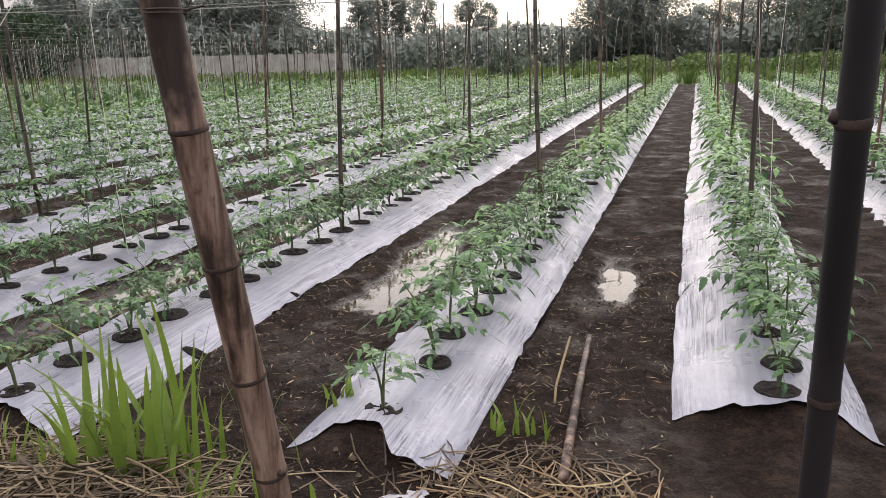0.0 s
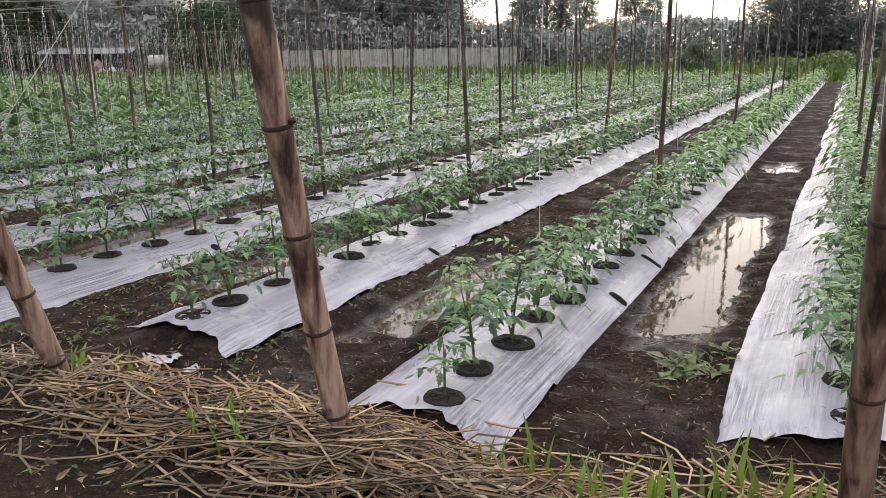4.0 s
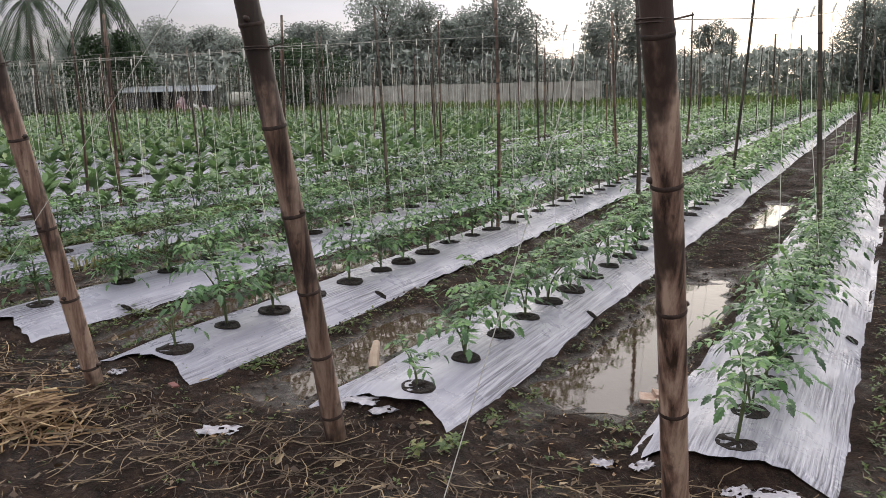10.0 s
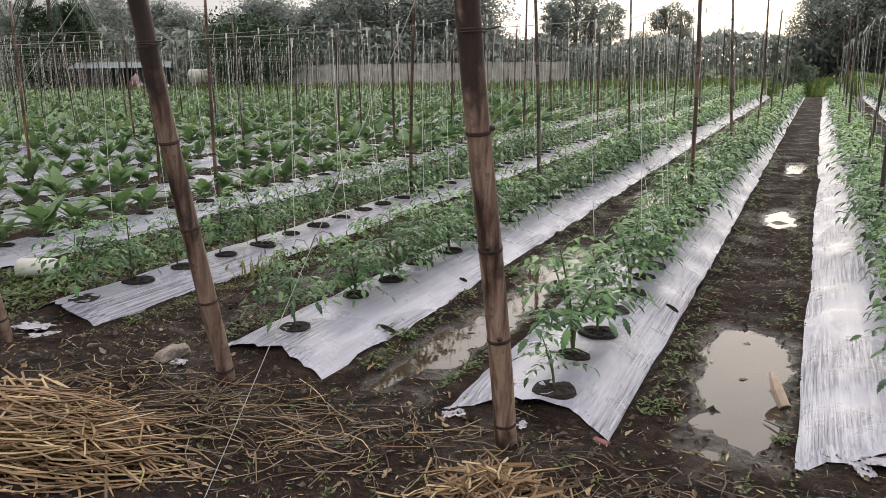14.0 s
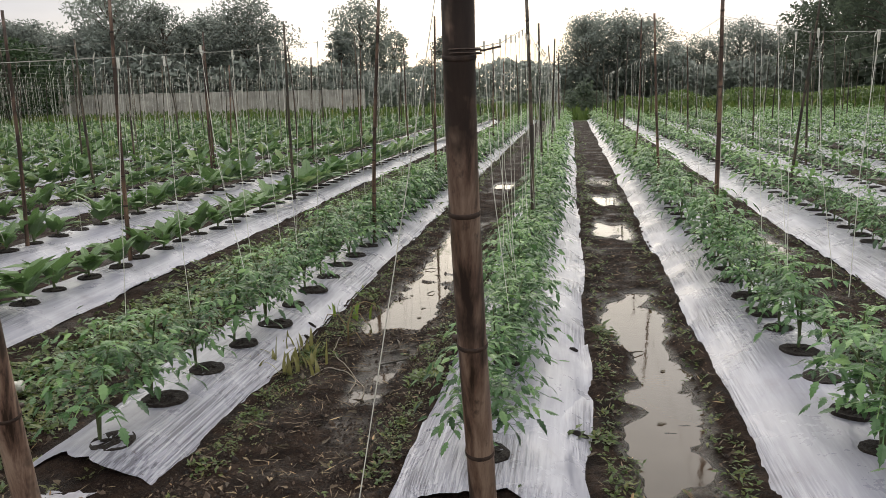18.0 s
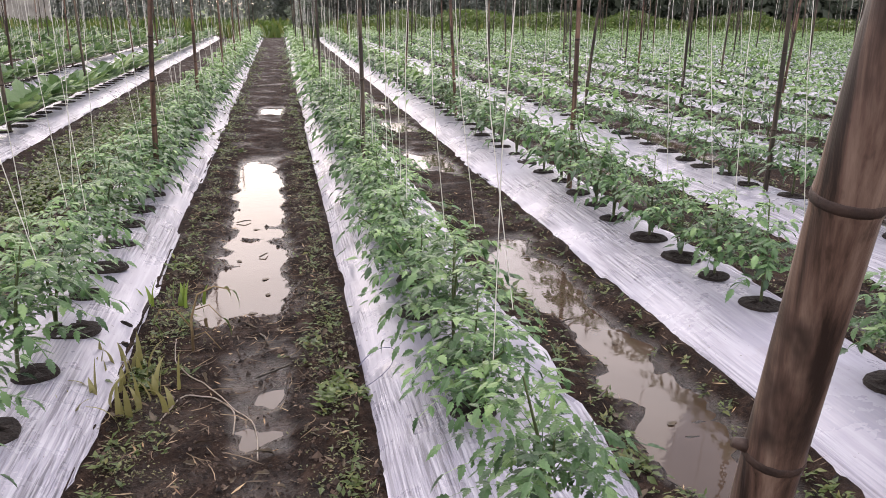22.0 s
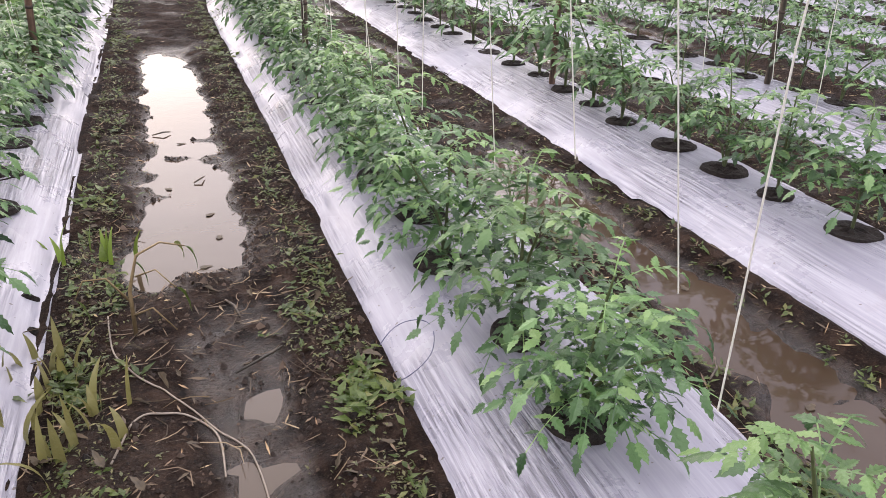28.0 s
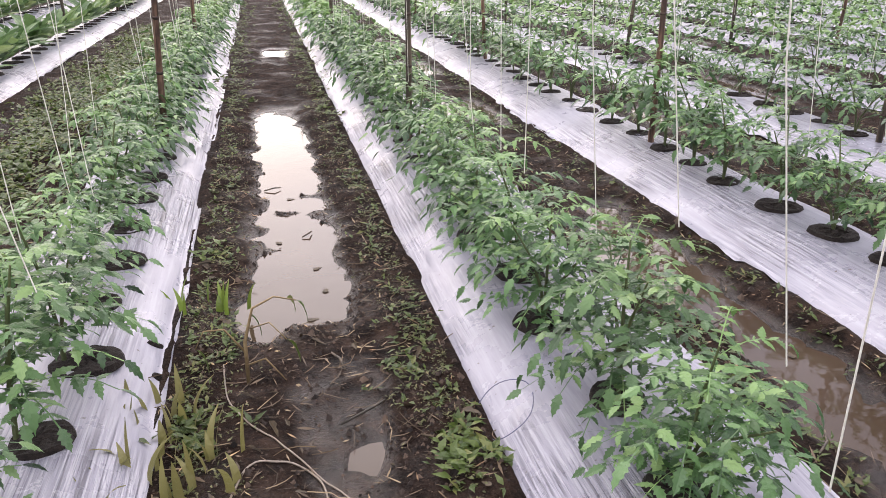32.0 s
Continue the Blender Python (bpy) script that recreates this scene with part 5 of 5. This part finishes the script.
def grass_tuft(seed, n, height, mat):
    r = np.random.default_rng(seed)
    blades = []
    for i in range(n):
        h = Heap()
        a = i * 2.4 + r.normal(0, 0.4)
        ln = height * (0.45 + 0.65 * r.random())
        out = 0.08 + 0.55 * r.random() ** 1.4
        w = (0.006 + 0.008 * r.random()) * (1.7 if height > 0.5 else 1.0)
        b = np.array([r.normal(0, 0.10), r.normal(0, 0.07), 0])
        side = np.array([-math.sin(a), math.cos(a), 0])
        vs = []
        for k in range(7):
            t = k / 6
            p = b + np.array([math.cos(a) * out * ln * t * t, math.sin(a) * out * ln * t * t, ln * t * (1 - 0.38 * out * t * t)])
            ww = w * (1 - t ** 2.2) + 0.0006
            vs += [p - side * ww + np.array([0, 0, 0.002]), p, p + side * ww + np.array([0, 0, 0.002])]
        fs = []
        for k in range(6):
            o = k * 3
            fs += [(o, o + 1, o + 4, o + 3), (o + 1, o + 2, o + 5, o + 4)]
        h.add(vs, fs)
        blades.append(h.mesh("blade", mat))
    return blades


TUFTS = [(-0.50, 0.80, 15, 0.76, "tall bright green grass clump on the headland"), (-0.66, 0.68, 14, 0.60, "tall bright green grass clump on the headland"),
         (-0.82, 0.76, 18, 0.42, "bright green grass clump among dead stalks"), (-0.40, 0.98, 18, 0.36, "bright green grass clump by the bed end"), (-0.93, 0.70, 22, 0.30, "short bright green grass clump"),
         (-1.30, 0.62, 18, 0.24, "short green grass clump by a bamboo post"), (-1.80, 0.42, 24, 0.26, "short green grass clump in the straw"), (-1.62, 0.32, 18, 0.22, "short green grass clump in the straw"),
         (-2.3, 0.30, 12, 0.20, "thin green grass clump in the straw"), (-4.47, 0.10, 12, 0.13, "small green grass clump at a post's foot"), (-4.40, 0.25, 9, 0.16, "small green grass clump at a post's foot"),
         (-11.62, 1.72, 26, 0.17, "yellowing grass tuft at the edge of the film"), (-11.66, 2.0, 16, 0.13, "yellowing grass tuft at the edge of the film"), (-0.15, 1.5, 14, 0.18, "short green grass clump in the furrow"), (0.62, 1.5, 16, 0.16, "short green grass clump beside the film"),
         (-2.05, 0.14, 16, 0.30, "short bright green grass clump in the straw"), (-1.12, 0.38, 18, 0.34, "short bright green grass clump in the straw"), (-0.2, 0.62, 14, 0.26, "short bright green grass clump in the straw"),
         (-2.55, 0.20, 14, 0.22, "thin green grass clump in the straw"), (-1.45, 0.12, 18, 0.30, "short bright green grass clump in the straw"), (-3.35, -0.15, 14, 0.16, "small green grass clump in the straw"), (-5.75, -0.1, 10, 0.15, "small green grass clump on the bare soil"),
         (-11.60, 2.75, 12, 0.14, "thin grass tuft growing beside the film")]
for k, (x, y, n, hh, lb) in enumerate(TUFTS):
    gm = DRYGRASS if "yellow" in lb else GRASS
    tuft = thing("grass_tuft", lb, "grass", "grass tufts", at=Matrix.Translation((x, y, soil_at(x, y) - 0.005)))
    for me in grass_tuft(1200 + k, n, hh, gm):
        part("blade", me, tuft)

# ---------------------------------------------------------------- loose things


def dead_leaves(count_, x0, x1, y0, y1, seed):
    """Curled dead leaves lying on the soil."""
    r = np.random.default_rng(seed)
    h = Heap()
    for _ in range(count_):
        x, y = r.uniform(x0, x1), r.uniform(y0, y1)
        if not off_beds(np.array(x), np.array(y)) or soil_at(x, y) < -0.015:
            continue
        ln = 0.025 + 0.05 * r.random() ** 1.5
        v, f = leaflet(ln, ln * r.uniform(0.35, 0.6), 3, r.uniform(0.2, 1.0), r.uniform(-0.3, 0.5))
        h.add(v @ turn(r.normal(0, 0.4), r.normal(0, 0.3), r.random() * 6.28).T + (x, y, soil_at(x, y) + 0.012), f)
    return h


h = dead_leaves(900, -13.0, 0.5, -1.1, 0.7, 71)
thing("dead_leaves", "curled brown dead leaves strewn over the headland", "leaves", kind="stuff", me=h.mesh("dead_leaves", OLDSTRAW))
h = dead_leaves(260, -13.0, 0.5, -1.0, 0.7, 72)
thing("dead_leaves", "bleached curled leaves strewn over the headland", "leaves", kind="stuff", me=h.mesh("dead_leaves", STRAW))
h = dead_leaves(500, -11.7, -9.3, 0.6, 5.0, 73)
thing("dead_leaves", "dark dead leaves lying along the furrows", "leaves", kind="stuff", me=h.mesh("dead_leaves", DEADLEAF))


def smooth_path(pts, n=5):
    p = [Vector(pts[0])] + [Vector(q) for q in pts] + [Vector(pts[-1])]
    out = []
    for k in range(1, len(p) - 2):
        for j in range(n):
            t = j / n
            out.append(0.5 * (2 * p[k] + (p[k + 1] - p[k - 1]) * t + (2 * p[k - 1] - 5 * p[k] + 4 * p[k + 1] - p[k + 2]) * t * t + (3 * p[k] - p[k - 1] - 3 * p[k + 1] + p[k + 2]) * t ** 3))
    return out + [p[-1]]


def rod(name, label, category, pts, radii, mat, sides=8, group=""):
    h = Heap()
    if name == "hose":
        pts = [Vector((q.x, q.y, max(soil_at(q.x, q.y), WATER_Z) + 0.004)) for q in smooth_path(pts, 7)]
    h.tube(pts, radii, sides)
    return thing(name, label, category, group, me=h.mesh(name, mat, True))


def on(x, y, up=0.0):
    return (x, y, soil_at(x, y) + up)


rod("bamboo_stick", "pale split bamboo stick lying in the furrow", "stick", [on(0.75, 2.6, 0.03), on(0.79, 1.9, 0.03), on(0.85, 1.1, 0.03)], [0.014, 0.018, 0.02], BAMBOO)
rod("thin_stick", "thin dry stick leaning beside the bamboo stick", "stick", [on(0.66, 2.5, 0.05), on(0.69, 1.9, 0.02), on(0.71, 1.75, 0.01)], 0.006, DRYSTEM)
rod("hose", "thin pale hose curling along the muddy furrow", "hose",
    [on(-11.55, 2.30, 0.012), on(-11.53, 2.10, 0.012), on(-11.47, 1.96, 0.012), on(-11.38, 1.83, 0.012), on(-11.29, 1.71, 0.012), on(-11.20, 1.56, 0.012), on(-11.18, 1.3, 0.012)], 0.0026, HOSE, 6)
rod("hose", "short loop of pale hose lying on the mud", "hose", [on(-11.52, 1.58, 0.012), on(-11.47, 1.72, 0.012), on(-11.38, 1.75, 0.012), on(-11.28, 1.68, 0.014), on(-11.27, 1.5, 0.012)], 0.003, HOSE, 6)
for k, (x, y, a, ln) in enumerate([(-6.74, 0.83, 0.5, 0.22), (-5.3, 1.9, 1.2, 0.18), (-9.9, 1.5, 0.8, 0.14), (-8.0, 0.7, 2.4, 0.15), (-11.1, 2.0, 0.6, 0.25), (-11.18, 2.3, 1.9, 0.14),
                                   (-11.35, 4.4, 0.3, 0.10), (-11.2, 3.6, 0.9, 0.08), (-9.75, 2.3, 0.4, 0.12), (-2.6, 2.3, 0.6, 0.12), (-10.2, -0.1, 1.1, 0.35), (-9.6, 0.1, 0.3, 0.3), (-6.9, 0.25, 1.3, 0.16), (-8.4, -0.2, 0.8, 0.22)]):
    ca, sa = math.cos(a) * ln / 2, math.sin(a) * ln / 2
    z = max(soil_at(x, y), WATER_Z) + 0.006
    rod("twig", "dark broken twig lying on the wet soil", "twig", [(x - ca, y - sa, z), (x + 0.01, y - 0.01, z + 0.012), (x + ca, y + sa, z + 0.004)], [0.004, 0.0045, 0.003], STAKE, 5, "twigs")


def scrap(seed, sx, sy):
    """A crumpled flake of film."""
    r = np.random.default_rng(seed)
    n = 9
    vs, fs = [], []
    for j in range(n):
        for i in range(n):
            u, v = i / (n - 1) - 0.5, j / (n - 1) - 0.5
            edge = 1 - 0.45 * r.random() * (abs(u) > 0.4 or abs(v) > 0.4)
            vs.append((u * sx * edge, v * sy * edge, 0.010 + 0.016 * r.random()))
    for j in range(n - 1):
        for i in range(n - 1):
            if r.random() > 0.06:
                o = j * n + i
                fs.append((o, o + 1, o + n + 1, o + n))
    return mesh("film_scrap", vs, fs, SCRAP)


for k, (x, y, sx, sy, a) in enumerate([(-7.62, 0.33, 0.20, 0.09, 0.2), (-7.48, 0.30, 0.14, 0.08, 0.9), (-6.34, 0.38, 0.12, 0.07, 1.0), (-8.02, -0.16, 0.20, 0.10, 0.5), (-6.49, 0.34, 0.10, 0.07, 0.1), (-7.7, 0.27, 0.12, 0.08, 2.0),
                                       (-5.86, 0.33, 0.17, 0.10, 0.3), (-5.98, 0.29, 0.13, 0.08, 0.9), (-4.42, 0.55, 0.20, 0.12, 0.4), (-4.2, 0.52, 0.10, 0.07, 1.3), (-12.02, 0.20, 0.28, 0.14, 0.2), (-11.86, 0.14, 0.18, 0.1, 1.0), (-8.95, 0.05, 0.1, 0.06, 0.3), (-9.25, 0.1, 0.12, 0.08, 0.7),
                                       (-3.02, 0.38, 0.18, 0.1, 0.4), (0.35, 0.85, 0.2, 0.12, 0.5), (-10.75, 0.05, 0.1, 0.07, 0.2)]):
    thing("film_scrap", "torn crumpled scrap of silver mulch film on the soil", "film scrap", "film scraps", at=Matrix.Translation(on(x, y, -0.005)) @ Matrix.Rotation(a, 4, "Z"), me=scrap(k + 40, sx, sy))

me = sack(21, (0.035, 0.10, 0.045))
me.materials.append(CLEARPET)
thing("crumpled_bag", "crumpled dusty ivory plastic bag lying on the headland", "bag", at=Matrix.Translation(on(-10.86, 0.12, -0.01)) @ pose(0, 0, 0, 8, 0, -18), me=me)

jug = thing("plastic_container", "cream plastic container lying in the weeds", "container", at=Matrix.Translation(on(-13.02, 1.02, 0.06)) @ pose(0, 0, 0, 0, 0, 25) @ Matrix.Scale(0.6, 4))
h = Heap()
h.tube([(-0.30, 0, 0), (-0.28, 0, 0), (-0.25, 0, 0), (0.15, 0, 0), (0.21, 0, 0.01), (0.25, 0, 0.02), (0.29, 0, 0.02)], [0.05, 0.11, 0.125, 0.125, 0.1, 0.045, 0.04], 18)
part("body", h.mesh("body", POLYTANK, True), jug)
h = Heap()
h.tube([(0.29, 0, 0.02), (0.325, 0, 0.02)], 0.046, 14)
part("cap", h.mesh("cap", POLYTANK), jug)

h = Heap()
h.box(0, 0, 0.012, 0.14, 0.08, 0.02)
h.box(0.03, 0.02, 0.03, 0.07, 0.05, 0.02, pose(0, 0, 0, 10, 12, 20))
thing("carton_scrap", "wet orange and white carton scrap by a puddle", "carton", at=Matrix.Translation(on(-6.50, 1.14)) @ pose(0, 0, 0, 4, 3, 20), me=h.mesh("carton_scrap", CARTON))
h = Heap()
h.tube([(0, -0.09, 0.0), (0, 0.0, 0.015), (0.01, 0.09, 0.03)], [0.028, 0.03, 0.02], 8)
thing("wood_offcut", "pale offcut of split wood stuck in the puddle", "wood", at=Matrix.Translation((-8.02, 1.0, 0.02)) @ pose(0, 0, 0, 25, 0, 30), me=h.mesh("wood_offcut", PALEWOOD))
h = Heap()
h.box(0, 0, 0.006, 0.07, 0.035, 0.008)
thing("red_wrapper", "small faded red wrapper on the dark soil", "wrapper", at=Matrix.Translation(on(-8.62, 0.12)) @ pose(0, 0, 0, 5, 0, 160), me=h.mesh("red_wrapper", CLOTH_RED))

# hand-drawn ring on the film of the nearest bed
ring = Heap()
pts = []
for q in np.linspace(0.25, 2 * math.pi - 0.1, 34):
    x, y = -10.74 + 0.085 * math.cos(q) * (1 + 0.06 * math.sin(3 * q)), 1.80 + 0.115 * math.sin(q)
    pts.append((x, y, bed_at(-10.47, x) + 0.012))
ring.tube(pts, 0.0014, 5, False)
part("ink_ring", ring.mesh("ink_ring", INK), bed_things[-10.47], "ring drawn in blue ink")

# tears in the film that show the soil
for x, y, sx, sy in [(-1.16, 1.85, 0.6, 0.7), (-1.14, 2.90, 0.4, 0.5), (-2.70, 2.33, 0.5, 0.7), (-2.71, 3.2, 0.4, 0.9), (-11.74, 2.24, 0.35, 0.35), (-11.77, 2.42, 0.25, 0.35), (-5.72, 2.3, 0.5, 0.4),
                     (-8.66, 2.0, 0.4, 0.5), (-10.08, 1.0, 0.35, 0.5), (-10.10, 2.1, 0.3, 0.3), (-4.2, 2.9, 0.4, 0.5), (-7.18, 2.2, 0.4, 0.4)]:
    c = nearest_bed(x)
    ob = part("film_tear", DISC_MESH[int(abs(x * 10)) % 6], bed_things[c], "torn opening in the film")
    slope = (bed_at(c, x + 0.02) - bed_at(c, x - 0.02)) / 0.04
    ob.matrix_basis = Matrix.Translation((x, y, bed_at(c, x) + 0.005)) @ Matrix.Rotation(-math.atan(slope), 4, "Y") @ Matrix.Rotation(0.4, 4, "Z") @ Matrix.Diagonal((sy, sx * 0.55, 0.6, 1))

# wilted plant standing in the furrow
wilt = thing("wilted_plant", "wilted yellow plant bent over the puddle", "plant", at=Matrix.Translation(on(-11.47, 2.2)))
h = Heap()
h.tube([(0, 0, -0.02), (0.0, 0.02, 0.14), (0.03, 0.05, 0.24), (0.10, 0.06, 0.27), (0.17, 0.06, 0.25)], [0.007, 0.006, 0.004, 0.003, 0.002], 6)
h.tube([(0, 0.02, 0.1), (-0.06, 0.02, 0.19), (-0.12, 0.0, 0.2), (-0.15, 0.0, 0.14)], [0.004, 0.003, 0.0025, 0.002], 5)
h.tube([(0, 0.01, 0.06), (0.06, -0.03, 0.10), (0.12, -0.04, 0.02)], [0.004, 0.003, 0.002], 5)
h.tube([(0.02, 0.03, 0.18), (0.08, 0.0, 0.21), (0.13, -0.03, 0.16)], [0.003, 0.0025, 0.002], 5)
part("stem", h.mesh("stem", DRYSTEM, True), wilt)
h = Heap()
r = np.random.default_rng(4)
for px, py, pz in [(0.17, 0.06, 0.25), (0.14, 0.07, 0.26), (-0.15, 0, 0.14), (0.02, 0.05, 0.22), (0.13, -0.03, 0.16)]:
    v, f = leaflet(0.075, 0.04, 3, 0.4, 0.7)
    h.add(v @ turn(r.normal(0, 0.3), 0.6, r.normal(0, 0.6)).T + (px, py, pz), f)
part("leaves", h.mesh("leaves", WEED), wilt)

# leaves floating on the water
for k, (x, y, a) in enumerate([(-11.26, 2.66, 0.3), (-11.17, 2.9, 1.4), (-11.33, 3.5, 2.0), (-11.2, 3.15, 0.8), (-11.28, 4.2, 0.1), (-9.72, 1.3, 0.5), (-9.62, 2.0, 1.3), (-8.2, 1.2, 0.7), (-11.18, 1.98, 0.9), (-5.25, 2.2, 0.4)]):
    v, f = leaflet(0.06, 0.032, 3, 0.15, 0.1)
    thing("floating_leaf", "dead brown leaf floating on a puddle", "leaf", "floating leaves", at=Matrix.Translation((x, y, WATER_Z + 0.004)) @ Matrix.Rotation(a, 4, "Z"), me=mesh("floating_leaf", v, f, DEADLEAF))
